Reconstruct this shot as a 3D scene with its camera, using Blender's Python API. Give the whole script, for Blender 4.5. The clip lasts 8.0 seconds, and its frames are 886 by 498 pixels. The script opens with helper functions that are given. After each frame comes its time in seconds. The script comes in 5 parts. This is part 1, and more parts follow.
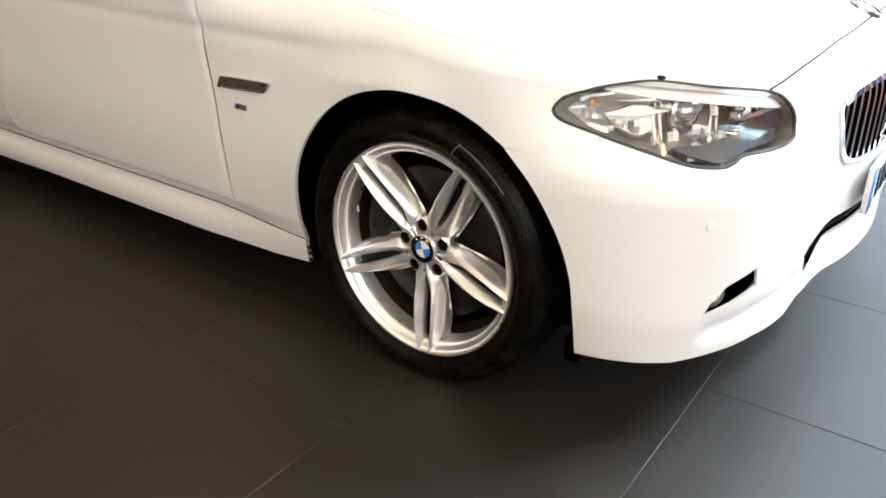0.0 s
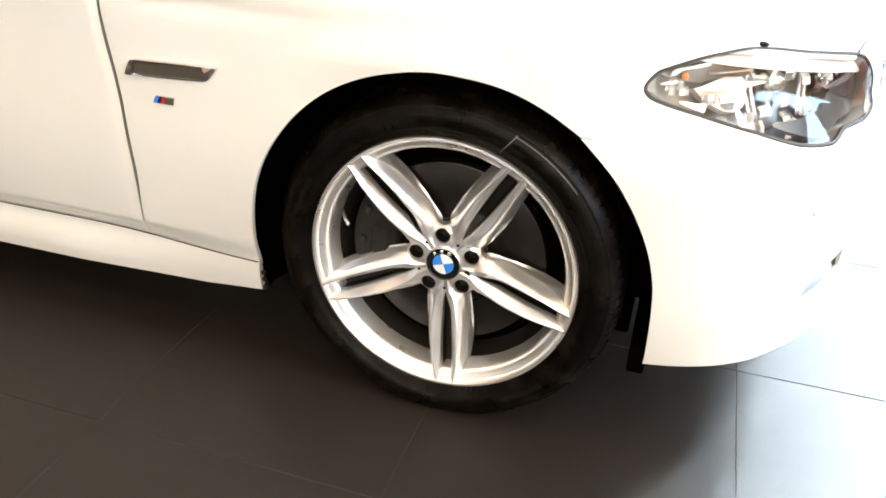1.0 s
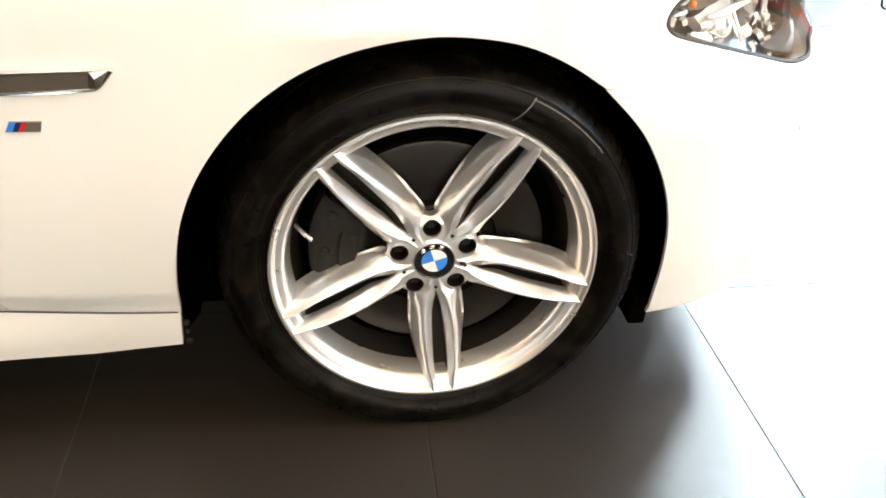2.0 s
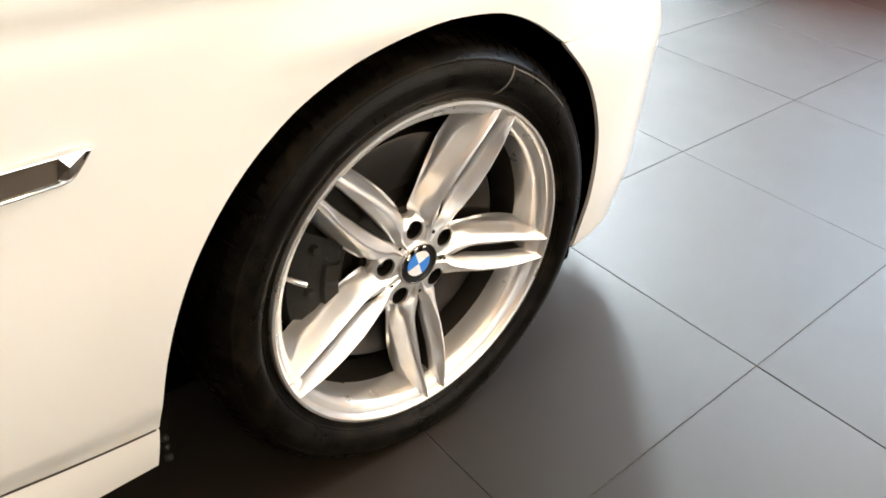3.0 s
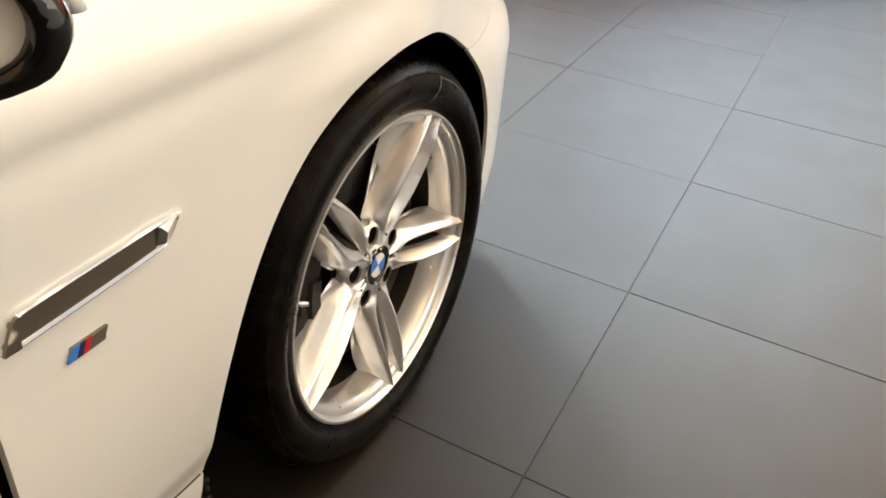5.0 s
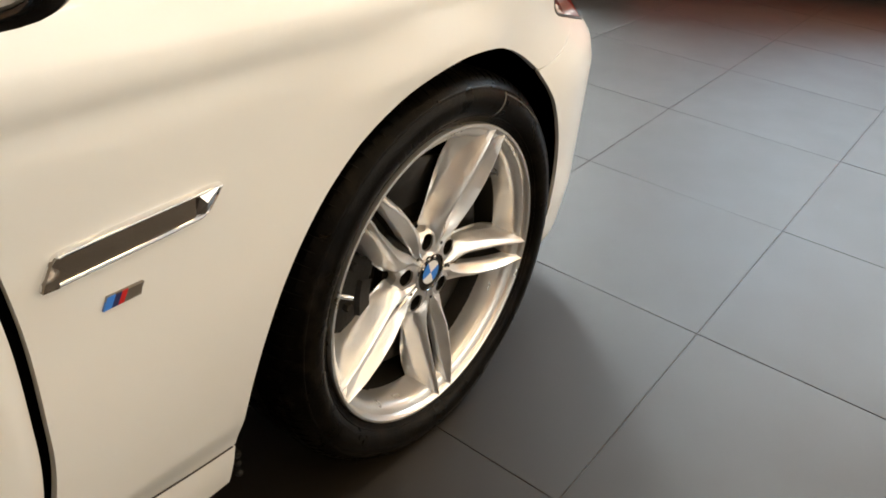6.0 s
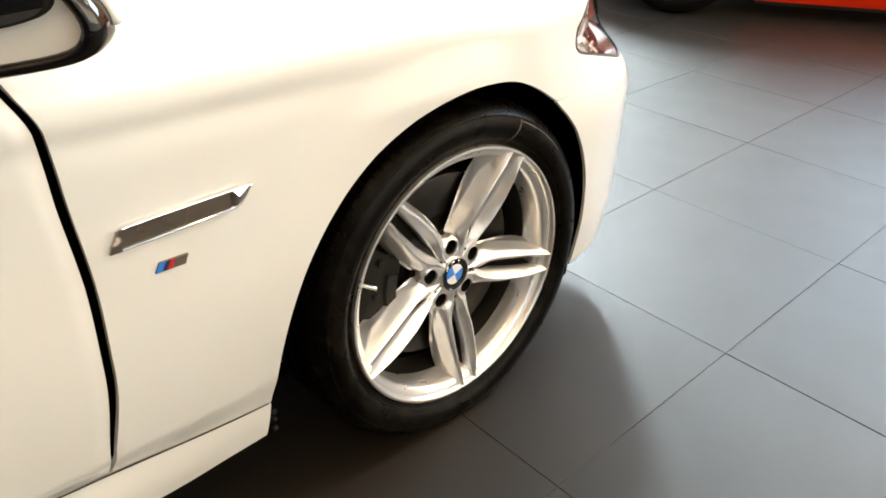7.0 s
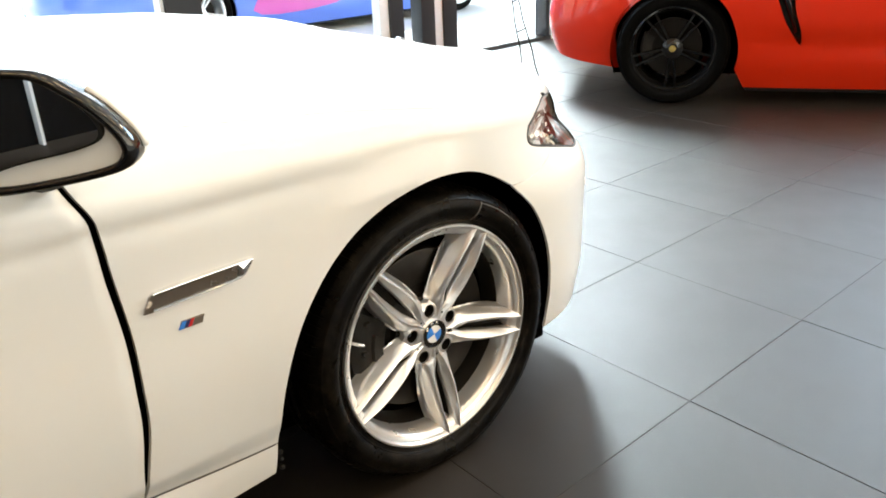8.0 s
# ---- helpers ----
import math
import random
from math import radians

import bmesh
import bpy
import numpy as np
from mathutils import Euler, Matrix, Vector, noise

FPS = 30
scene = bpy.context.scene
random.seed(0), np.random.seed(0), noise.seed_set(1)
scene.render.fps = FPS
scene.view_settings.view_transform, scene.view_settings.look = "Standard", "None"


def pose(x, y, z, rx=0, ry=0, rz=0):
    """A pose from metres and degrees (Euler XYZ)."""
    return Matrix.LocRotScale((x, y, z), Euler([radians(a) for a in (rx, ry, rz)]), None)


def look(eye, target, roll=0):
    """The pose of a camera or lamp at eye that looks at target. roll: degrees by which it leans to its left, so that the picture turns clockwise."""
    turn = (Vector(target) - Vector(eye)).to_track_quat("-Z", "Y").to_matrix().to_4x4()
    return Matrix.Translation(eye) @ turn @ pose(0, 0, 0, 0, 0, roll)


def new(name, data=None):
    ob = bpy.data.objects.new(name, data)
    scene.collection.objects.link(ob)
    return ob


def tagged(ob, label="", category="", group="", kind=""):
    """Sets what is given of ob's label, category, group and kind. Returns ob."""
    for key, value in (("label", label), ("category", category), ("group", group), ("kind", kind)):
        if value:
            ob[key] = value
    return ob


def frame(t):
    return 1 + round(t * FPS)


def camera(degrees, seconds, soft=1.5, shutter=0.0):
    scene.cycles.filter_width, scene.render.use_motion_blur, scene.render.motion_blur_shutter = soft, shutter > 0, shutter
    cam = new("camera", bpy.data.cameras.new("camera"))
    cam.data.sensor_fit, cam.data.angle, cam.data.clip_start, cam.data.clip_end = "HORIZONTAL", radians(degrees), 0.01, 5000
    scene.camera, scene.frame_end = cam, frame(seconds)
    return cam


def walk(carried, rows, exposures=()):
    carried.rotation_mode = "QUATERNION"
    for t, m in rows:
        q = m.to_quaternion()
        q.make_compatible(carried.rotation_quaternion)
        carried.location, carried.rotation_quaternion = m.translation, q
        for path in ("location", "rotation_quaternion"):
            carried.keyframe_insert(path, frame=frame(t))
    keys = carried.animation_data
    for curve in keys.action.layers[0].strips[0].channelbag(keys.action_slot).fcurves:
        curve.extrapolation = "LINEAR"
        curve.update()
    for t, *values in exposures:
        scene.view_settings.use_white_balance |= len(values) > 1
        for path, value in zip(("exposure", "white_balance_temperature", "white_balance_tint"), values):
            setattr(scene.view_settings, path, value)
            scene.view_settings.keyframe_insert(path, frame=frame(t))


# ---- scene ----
from mathutils import geometry

cam = camera(59.3, 8.0, soft=1.75)
PATH = [
    (0, (1.011, -1.221, 1.131), (-0.076, 0.202, 0.241), -1.4),
    (0.5, (0.683, -1.186, 1.114), (-0.159, 0.359, 0.161), -0.2),
    (1, (0.377, -1.169, 1.089), (-0.146, 0.483, 0.09), 1.5),
    (1.5, (0.111, -1.113, 1.043), (-0.048, 0.583, -0.005), 1.9),
    (1.7, (0.015, -1.062, 1.048), (0.001, 0.614, -0.044), 2.0),
    (2.8, (-0.538, -0.738, 1.017), (0.455, 0.571, -0.123), 4.2),
    (3, (-0.589, -0.671, 1.018), (0.506, 0.529, -0.149), 3.9),
    (3.5, (-0.713, -0.546, 1.035), (0.615, 0.404, -0.121), 3.2),
    (4, (-0.803, -0.501, 1.081), (0.632, 0.262, -0.085), 3.4),
    (4.2, (-0.865, -0.528, 1.097), (0.598, 0.199, -0.057), 3.2),
    (5.3, (-0.856, -0.498, 1.053), (0.618, 0.224, -0.09), 4.9),
    (5.5, (-0.846, -0.507, 1.039), (0.607, 0.286, -0.083), 4.9),
    (6, (-0.85, -0.602, 1.058), (0.521, 0.375, -0.021), 4.5),
    (6.5, (-0.875, -0.733, 1.091), (0.408, 0.395, 0.051), 3.0),
    (7, (-0.87, -0.857, 1.128), (0.313, 0.388, 0.103), 1.5),
    (7.5, (-0.874, -0.979, 1.158), (0.265, 0.361, 0.207), -1.1),
    (8, (-0.952, -1.147, 1.208), (0.227, 0.251, 0.399), -2.5),
]
EXPOSURES = [(0.0, 2.22, 7000, 13), (0.5, 2.62, 7000, 13), (1.0, 2.93, 7050, 13), (1.5, 3.03, 7100, 13), (1.7, 3.0, 7150, 13), (3.0, 2.9, 7400, 14), (3.5, 2.7, 7600, 15), (4.0, 2.55, 7700, 14.5), (5.5, 2.30, 7800, 13.5),
             (6.0, 2.22, 7800, 13), (7.0, 2.68, 7450, 11), (7.5, 2.76, 7350, 10.5), (8.0, 2.50, 7300, 10.5)]
walk(cam, [(t, look(eye, target, roll)) for t, eye, target, roll in PATH], EXPOSURES)

# ---- light ----
world = bpy.data.worlds.new("sky")
scene.world = world
world.use_nodes = True
wn = world.node_tree.nodes
sky = wn.new("ShaderNodeTexSky")
sky.sky_type, sky.sun_disc = "NISHITA", False
sky.sun_elevation, sky.sun_rotation = radians(42), radians(34)
world.node_tree.links.new(sky.outputs["Color"], wn["Background"].inputs["Color"])
wn["Background"].inputs["Strength"].default_value = 0.10

WIN_Y, ROOM_X0, ROOM_X1, ROOM_Y0, CEIL = 3.85, -4.5, 8.4, -5.2, 6.0
FLOOR_Z = 0.018       # the tyres are pressed flat by this much


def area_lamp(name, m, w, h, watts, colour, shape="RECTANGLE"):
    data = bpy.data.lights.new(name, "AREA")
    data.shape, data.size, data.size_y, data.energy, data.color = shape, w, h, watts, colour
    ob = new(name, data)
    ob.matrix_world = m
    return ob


# hazy sun through the tall window wall, from ahead of the cars and to their left
SUN_FROM = Vector((0.56, 0.83, 0.90)).normalized()
sun = bpy.data.lights.new("sun", "SUN")
sun.energy, sun.angle, sun.color = 2.4, radians(18), (0.66, 0.85, 1.0)
new("sun", sun).matrix_world = look(SUN_FROM * 12, (0, 0, 0))
# the sky's light in the north and east window openings
area_lamp("window_daylight", look((1.2, WIN_Y - 0.10, 3.2), (1.2, -3, 1.4)), 7.2, 2.4, 56, (0.58, 0.79, 1.0))
# warm fill added to light the car's flank, set in an unseen opening
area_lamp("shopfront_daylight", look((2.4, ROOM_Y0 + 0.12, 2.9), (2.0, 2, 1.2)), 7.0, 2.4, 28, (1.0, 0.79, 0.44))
area_lamp("clerestory_daylight", look((ROOM_X1 - 0.10, -0.1, 4.5), (0, -0.1, 2.4)), 4.4, 2.2, 114, (0.47, 0.73, 1.0))
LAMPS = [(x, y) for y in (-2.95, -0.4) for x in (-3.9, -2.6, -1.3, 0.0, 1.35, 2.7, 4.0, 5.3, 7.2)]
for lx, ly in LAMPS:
    # the pair at x 7.2 is boosted as added fill on the east wall
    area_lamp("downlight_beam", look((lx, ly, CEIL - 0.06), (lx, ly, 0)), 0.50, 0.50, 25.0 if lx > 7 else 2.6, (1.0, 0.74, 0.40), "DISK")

# ---- materials ----
def material(name, base, rough=0.5, metal=0.0, coat=0.0, grain=0.0, grain_scale=60.0, cloud=0.0, cloud_scale=4.0, bump=0.0, bump_scale=200.0,
             rough_var=0.0, vary=0.0, emit=None, strength=0.0, transmission=0.0, ior=1.45, spec=0.5):
    m = bpy.data.materials.new(name)
    m.use_nodes = True
    nt = m.node_tree
    p = nt.nodes["Principled BSDF"]
    p.inputs["Roughness"].default_value, p.inputs["Metallic"].default_value = rough, metal
    p.inputs["Coat Weight"].default_value, p.inputs["Coat Roughness"].default_value = coat, 0.06
    p.inputs["Transmission Weight"].default_value, p.inputs["IOR"].default_value = transmission, ior
    p.inputs["Specular IOR Level"].default_value = spec
    p.inputs["Base Color"].default_value = (*base, 1)
    tc = nt.nodes.new("ShaderNodeTexCoord")
    colour = None

    def shade(source, amount):
        """Multiply the colour by 1 - amount .. 1 + amount."""
        nonlocal colour
        mr = nt.nodes.new("ShaderNodeMapRange")
        mr.inputs["To Min"].default_value, mr.inputs["To Max"].default_value = 1 - amount, 1 + amount
        nt.links.new(source, mr.inputs["Value"])
        mix = nt.nodes.new("ShaderNodeMix")
        mix.data_type, mix.blend_type = "RGBA", "MULTIPLY"
        mix.inputs["Factor"].default_value = 1
        if colour is None:
            mix.inputs["A"].default_value = (*base, 1)
        else:
            nt.links.new(colour, mix.inputs["A"])
        nt.links.new(mr.outputs["Result"], mix.inputs["B"])
        colour = mix.outputs["Result"]

    def noise_tex(scale, detail):
        n = nt.nodes.new("ShaderNodeTexNoise")
        n.inputs["Scale"].default_value, n.inputs["Detail"].default_value = scale, detail
        nt.links.new(tc.outputs["Object"], n.inputs["Vector"])
        return n.outputs["Fac"]

    if cloud:
        shade(noise_tex(cloud_scale, 4), cloud)
    if grain:
        shade(noise_tex(grain_scale, 6), grain)
    if vary:
        oi = nt.nodes.new("ShaderNodeObjectInfo")
        shade(oi.outputs["Random"], vary)
    if colour is not None:
        nt.links.new(colour, p.inputs["Base Color"])
    if rough_var:
        mr = nt.nodes.new("ShaderNodeMapRange")
        mr.inputs["To Min"].default_value, mr.inputs["To Max"].default_value = rough - rough_var, rough + rough_var
        nt.links.new(noise_tex(cloud_scale * 2.3, 5), mr.inputs["Value"])
        nt.links.new(mr.outputs["Result"], p.inputs["Roughness"])
    if bump:
        b = nt.nodes.new("ShaderNodeBump")
        b.inputs["Strength"].default_value, b.inputs["Distance"].default_value = bump, 0.002
        nt.links.new(noise_tex(bump_scale, 4), b.inputs["Height"])
        nt.links.new(b.outputs["Normal"], p.inputs["Normal"])
    if emit:
        p.inputs["Emission Color"].default_value, p.inputs["Emission Strength"].default_value = (*emit, 1), strength
    return m


PAINT = material("white car paint", (0.80, 0.795, 0.77), 0.42, coat=0.75, cloud=0.015, cloud_scale=3, grain=0.01, grain_scale=900)
RED = material("red car paint", (0.56, 0.018, 0.002), 0.5, coat=0.6, spec=0.15, cloud=0.03)
BLUE = material("blue car paint", (0.09, 0.20, 0.72), 0.3, coat=1.0, cloud=0.05)
YELLOW = material("yellow car paint", (0.75, 0.48, 0.02), 0.3, coat=1.0, cloud=0.03)
RUBBER = material("tyre rubber", (0.0020, 0.0016, 0.0012), 0.30, spec=0.11, grain=0.35, grain_scale=30, cloud=0.3, cloud_scale=9, bump=0.35, bump_scale=350, rough_var=0.12)
RUBBER_MARK = material("moulded tyre marks", (0.0050, 0.0042, 0.0036), 0.5, spec=0.12, bump=0.2, grain=0.3)
SCUFF = material("grey scuffed rubber", (0.12, 0.115, 0.11), 0.7, grain=0.3, grain_scale=120)
ALLOY = material("silver wheel paint", (0.86, 0.865, 0.88), 0.33, metal=0.88, coat=0.25, cloud=0.05, cloud_scale=12, grain=0.015, grain_scale=300)
RIM = material("silver rim paint", (0.80, 0.80, 0.805), 0.29, metal=0.85, coat=0.4, cloud=0.06, cloud_scale=12, grain=0.04, grain_scale=1500, rough_var=0.05)
# wheel paint darkened for the shade in its recesses, plus brake dust
SHADE_DUST = material("wheel paint with painted shade and brake dust", (0.013, 0.011, 0.0095), 0.5, metal=0.4, cloud=0.25, cloud_scale=30, grain=0.1, grain_scale=400)


def add_tint_patches(m, tint, scale, low, high, amount):
    """Patches of another tint over a material's own colour."""
    nt = m.node_tree
    p = nt.nodes["Principled BSDF"]
    src = p.inputs["Base Color"].links[0].from_socket
    tc, n, mr, mix = (nt.nodes.new(k) for k in ("ShaderNodeTexCoord", "ShaderNodeTexNoise", "ShaderNodeMapRange", "ShaderNodeMix"))
    n.inputs["Scale"].default_value, n.inputs["Detail"].default_value = scale, 5
    mr.inputs["From Min"].default_value, mr.inputs["From Max"].default_value, mr.inputs["To Max"].default_value = low, high, amount
    mix.data_type = "RGBA"
    mix.inputs["B"].default_value = (*tint, 1)
    for a, b in ((tc.outputs["Object"], n.inputs["Vector"]), (n.outputs["Fac"], mr.inputs["Value"]), (mr.outputs["Result"], mix.inputs["Factor"]), (src, mix.inputs["A"]), (mix.outputs["Result"], p.inputs["Base Color"])):
        nt.links.new(a, b)


# golden reflections on spokes and rim, put into the silver as brown patches
add_tint_patches(ALLOY, (0.46, 0.32, 0.19), 8.0, 0.50, 0.80, 0.25)
add_tint_patches(RIM, (0.42, 0.27, 0.14), 9.0, 0.54, 0.74, 0.4)
add_tint_patches(RUBBER, (0.022, 0.017, 0.0125), 22.0, 0.50, 0.74, 0.5)
add_tint_patches(RUBBER, (0.0008, 0.0007, 0.0006), 27.0, 0.54, 0.62, 0.9)
BLACK_GLOSS = material("gloss black", (0.004, 0.004, 0.0045), 0.08, coat=0.4, cloud=0.2)
BLACK = material("black plastic", (0.009, 0.009, 0.009), 0.55, spec=0.3, grain=0.25, grain_scale=300, bump=0.2, bump_scale=500)
TYRE_BLACK = material("clean black tyre rubber", (0.0014, 0.0013, 0.0012), 0.5, spec=0.06, grain=0.3, grain_scale=60, bump=0.2)
DARK = material("black felt liner", (0.0014, 0.0013, 0.0012), 0.95, spec=0.0, grain=0.4, grain_scale=80, bump=0.5, bump_scale=160)
CHROME = material("chrome", (0.82, 0.82, 0.83), 0.07, metal=1.0, cloud=0.03)
DARK_CHROME = material("brushed dark chrome", (0.20, 0.168, 0.14), 0.24, metal=0.7, coat=0.4, cloud=0.08, cloud_scale=40)
SATIN = material("satin chrome", (0.72, 0.71, 0.70), 0.3, metal=1.0, cloud=0.05)
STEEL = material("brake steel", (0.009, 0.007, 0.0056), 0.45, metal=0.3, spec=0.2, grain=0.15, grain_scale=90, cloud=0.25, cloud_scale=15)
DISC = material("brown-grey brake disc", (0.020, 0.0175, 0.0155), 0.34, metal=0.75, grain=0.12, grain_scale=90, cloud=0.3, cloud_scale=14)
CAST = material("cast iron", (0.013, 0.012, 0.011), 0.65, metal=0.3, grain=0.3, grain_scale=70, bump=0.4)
GREY_PLASTIC = material("grey lamp plastic", (0.34, 0.325, 0.31), 0.28, metal=0.4, cloud=0.1, grain=0.05)
SILVER_PLASTIC = material("silvered plastic", (0.75, 0.75, 0.75), 0.16, metal=0.85, cloud=0.05)
REFLECTOR = material("fluted lamp reflector", (0.80, 0.78, 0.76), 0.26, metal=0.4, cloud=0.35, cloud_scale=38, bump=1.0, bump_scale=70)
LAMP_GREY = material("smoky brown-grey lamp plastic", (0.20, 0.178, 0.160), 0.26, metal=0.45, coat=0.4, cloud=0.25, cloud_scale=30)
WHITE_PLASTIC = material("clear white light guide", (0.85, 0.85, 0.84), 0.25, coat=0.5)
GASKET = material("dark grey lamp gasket", (0.045, 0.043, 0.042), 0.6, grain=0.2)
SMOKE = material("smoked grey plastic", (0.055, 0.056, 0.060), 0.22, coat=0.6)
AMBER = material("amber bulb", (0.9, 0.28, 0.05), 0.25, coat=0.5)


def clear_glass(name, tint):
    """A thin clear pane: see-through, with gloss at grazing angles."""
    m = bpy.data.materials.new(name)
    m.use_nodes = True
    nt = m.node_tree
    nt.nodes.remove(nt.nodes["Principled BSDF"])
    clear, gloss, mix, fr = (nt.nodes.new(k) for k in ("ShaderNodeBsdfTransparent", "ShaderNodeBsdfGlossy", "ShaderNodeMixShader", "ShaderNodeFresnel"))
    clear.inputs["Color"].default_value = (*tint, 1)
    gloss.inputs["Roughness"].default_value = 0.02
    fr.inputs["IOR"].default_value = 1.5
    for a, b in ((fr.outputs[0], mix.inputs[0]), (clear.outputs[0], mix.inputs[1]), (gloss.outputs[0], mix.inputs[2]), (mix.outputs[0], nt.nodes["Material Output"].inputs[0])):
        nt.links.new(a, b)
    return m


GLASS = clear_glass("clear lamp glass", (0.98, 0.985, 0.985))
PANE = material("window glass", (0.97, 0.99, 0.98), 0.01, transmission=1.0, ior=1.05)
TINT = material("dark tinted glass", (0.015, 0.017, 0.018), 0.05, coat=1.0)
MIRROR = material("mirror glass", (0.75, 0.77, 0.78), 0.01, metal=1.0)
B_BLUE = material("blue enamel", (0.03, 0.22, 0.72), 0.25, coat=1.0)
B_WHITE = material("white enamel", (0.85, 0.86, 0.87), 0.25, coat=1.0)
B_NAVY = material("navy enamel", (0.015, 0.02, 0.09), 0.25, coat=1.0)
B_DARK = material("dark chrome enamel", (0.26, 0.225, 0.19), 0.28, metal=0.7)
B_RED = material("red enamel", (0.55, 0.02, 0.02), 0.25, coat=1.0)
PLATE = material("white plate", (0.72, 0.74, 0.78), 0.4, grain=0.03)
TILE = material("dark porcelain tile", (0.0102, 0.0074, 0.0055), 0.49, spec=0.56, cloud=0.16, cloud_scale=2.2, grain=0.10, grain_scale=150, vary=0.06, rough_var=0.06, bump=0.06, bump_scale=420)
GROUT = material("dark grout", (0.034, 0.031, 0.029), 0.55, grain=0.3)
PLASTER = material("off-white plaster", (0.74, 0.71, 0.66), 0.8, cloud=0.05, cloud_scale=1.5, grain=0.05, bump=0.1)
CEILING = material("white ceiling board", (0.62, 0.61, 0.59), 0.85, cloud=0.03, grain=0.03)
WOOD = material("brown wall panelling", (0.34, 0.20, 0.115), 0.5, cloud=0.25, cloud_scale=1.2, grain=0.2, grain_scale=40)
TAN_WOOD = material("tan wall panelling", (0.68, 0.45, 0.27), 0.5, cloud=0.2, cloud_scale=1.2, grain=0.15, grain_scale=40)
FRAME = material("dark grey aluminium", (0.045, 0.047, 0.05), 0.4, metal=0.3, cloud=0.1)
FRAME_W = material("white aluminium", (0.75, 0.76, 0.77), 0.4, cloud=0.05)
PARTITION = material("dark smoked glass", (0.006, 0.006, 0.0065), 0.12, spec=0.15, cloud=0.2)
PAVE = material("pale concrete paving", (0.66, 0.66, 0.64), 0.85, cloud=0.15, cloud_scale=0.6, grain=0.12, bump=0.2)
LAMP_ON = material("lit downlight", (0.9, 0.85, 0.8), 0.5, emit=(1.0, 0.80, 0.56), strength=60.0)
PINK = material("pink livery film", (0.55, 0.08, 0.40), 0.35, coat=0.6, cloud=0.1)
TRIM = material("dark door trim", (0.03, 0.029, 0.028), 0.7, grain=0.2, bump=0.3)


# ---- mesh helpers ----
def part(name, bm, mat, parent=None, label="", smooth_faces=True):
    me = bpy.data.meshes.new(name)
    if smooth_faces:
        for f in bm.faces:
            f.smooth = True
    bm.to_mesh(me)
    bm.free()
    for mm in (mat if isinstance(mat, (list, tuple)) else [mat]):
        me.materials.append(mm)
    ob = new(name, me)
    if parent:
        ob.parent = parent
    if label:
        tagged(ob, label)
    return ob


def thing(name, label, category, place=None, group=""):
    ob = new(name)
    ob.empty_display_size = 0.1
    if place is not None:
        ob.matrix_world = place
    return tagged(ob, label, category, group)


def sharpen(bm, degrees=32):
    bm.normal_update()
    for e in bm.edges:
        if len(e.link_faces) == 2 and e.calc_face_angle(0) > radians(degrees):
            e.smooth = False


def box(bm, x0, x1, y0, y1, z0, z1, bevel=0.0):
    r = bmesh.ops.create_cube(bm, size=1, matrix=Matrix.Translation(((x0 + x1) / 2, (y0 + y1) / 2, (z0 + z1) / 2)) @ Matrix.Diagonal((x1 - x0, y1 - y0, z1 - z0, 1)))
    if bevel:
        es = list({e for v in r["verts"] for e in v.link_edges})
        bmesh.ops.bevel(bm, geom=es, offset=bevel, segments=2, affect="EDGES", profile=0.6)
    return bm


def box_part(name, b, mat, parent=None, label="", bevel=0.004):
    bm = box(bmesh.new(), *b, bevel=bevel)
    sharpen(bm, 50)
    return part(name, bm, mat, parent, label)


def lathe(profile, m=None, seg=96, a0=0.0, a1=2 * math.pi):
    """Turn (radius, y) pairs about the y axis."""
    bm = bmesh.new()
    full = abs(a1 - a0 - 2 * math.pi) < 1e-6
    n = seg if full else seg + 1
    rings = []
    for r, y in profile:
        rings.append([bm.verts.new((r * math.cos(a0 + (a1 - a0) * k / seg), y, r * math.sin(a0 + (a1 - a0) * k / seg))) for k in range(n)])
    for A, B in zip(rings, rings[1:]):
        for k in range(seg):
            j = (k + 1) % n
            bm.faces.new((A[k], A[j], B[j], B[k]))
    bmesh.ops.remove_doubles(bm, verts=bm.verts, dist=1e-5)
    bmesh.ops.recalc_face_normals(bm, faces=bm.faces)
    if m is not None:
        bm.transform(m)
    sharpen(bm, 38)
    return bm


def tube(points, radius, seg=8):
    """A round bar along a line of points."""
    bm = bmesh.new()
    pts = [Vector(p) for p in points]
    rings = []
    for i, p in enumerate(pts):
        d = (pts[min(i + 1, len(pts) - 1)] - pts[max(i - 1, 0)]).normalized()
        s = d.orthogonal().normalized() if not rings else (side - d * side.dot(d)).normalized()
        side = s
        t = d.cross(s)
        rr = radius[i] if isinstance(radius, (list, tuple)) else radius
        rings.append([bm.verts.new(p + rr * (math.cos(a) * s + math.sin(a) * t)) for a in [2 * math.pi * k / seg for k in range(seg)]])
    for A, B in zip(rings, rings[1:]):
        for k in range(seg):
            bm.faces.new((A[k], A[(k + 1) % seg], B[(k + 1) % seg], B[k]))
    bm.faces.new(rings[0][::-1])
    bm.faces.new(rings[-1])
    bmesh.ops.recalc_face_normals(bm, faces=bm.faces)
    return bm


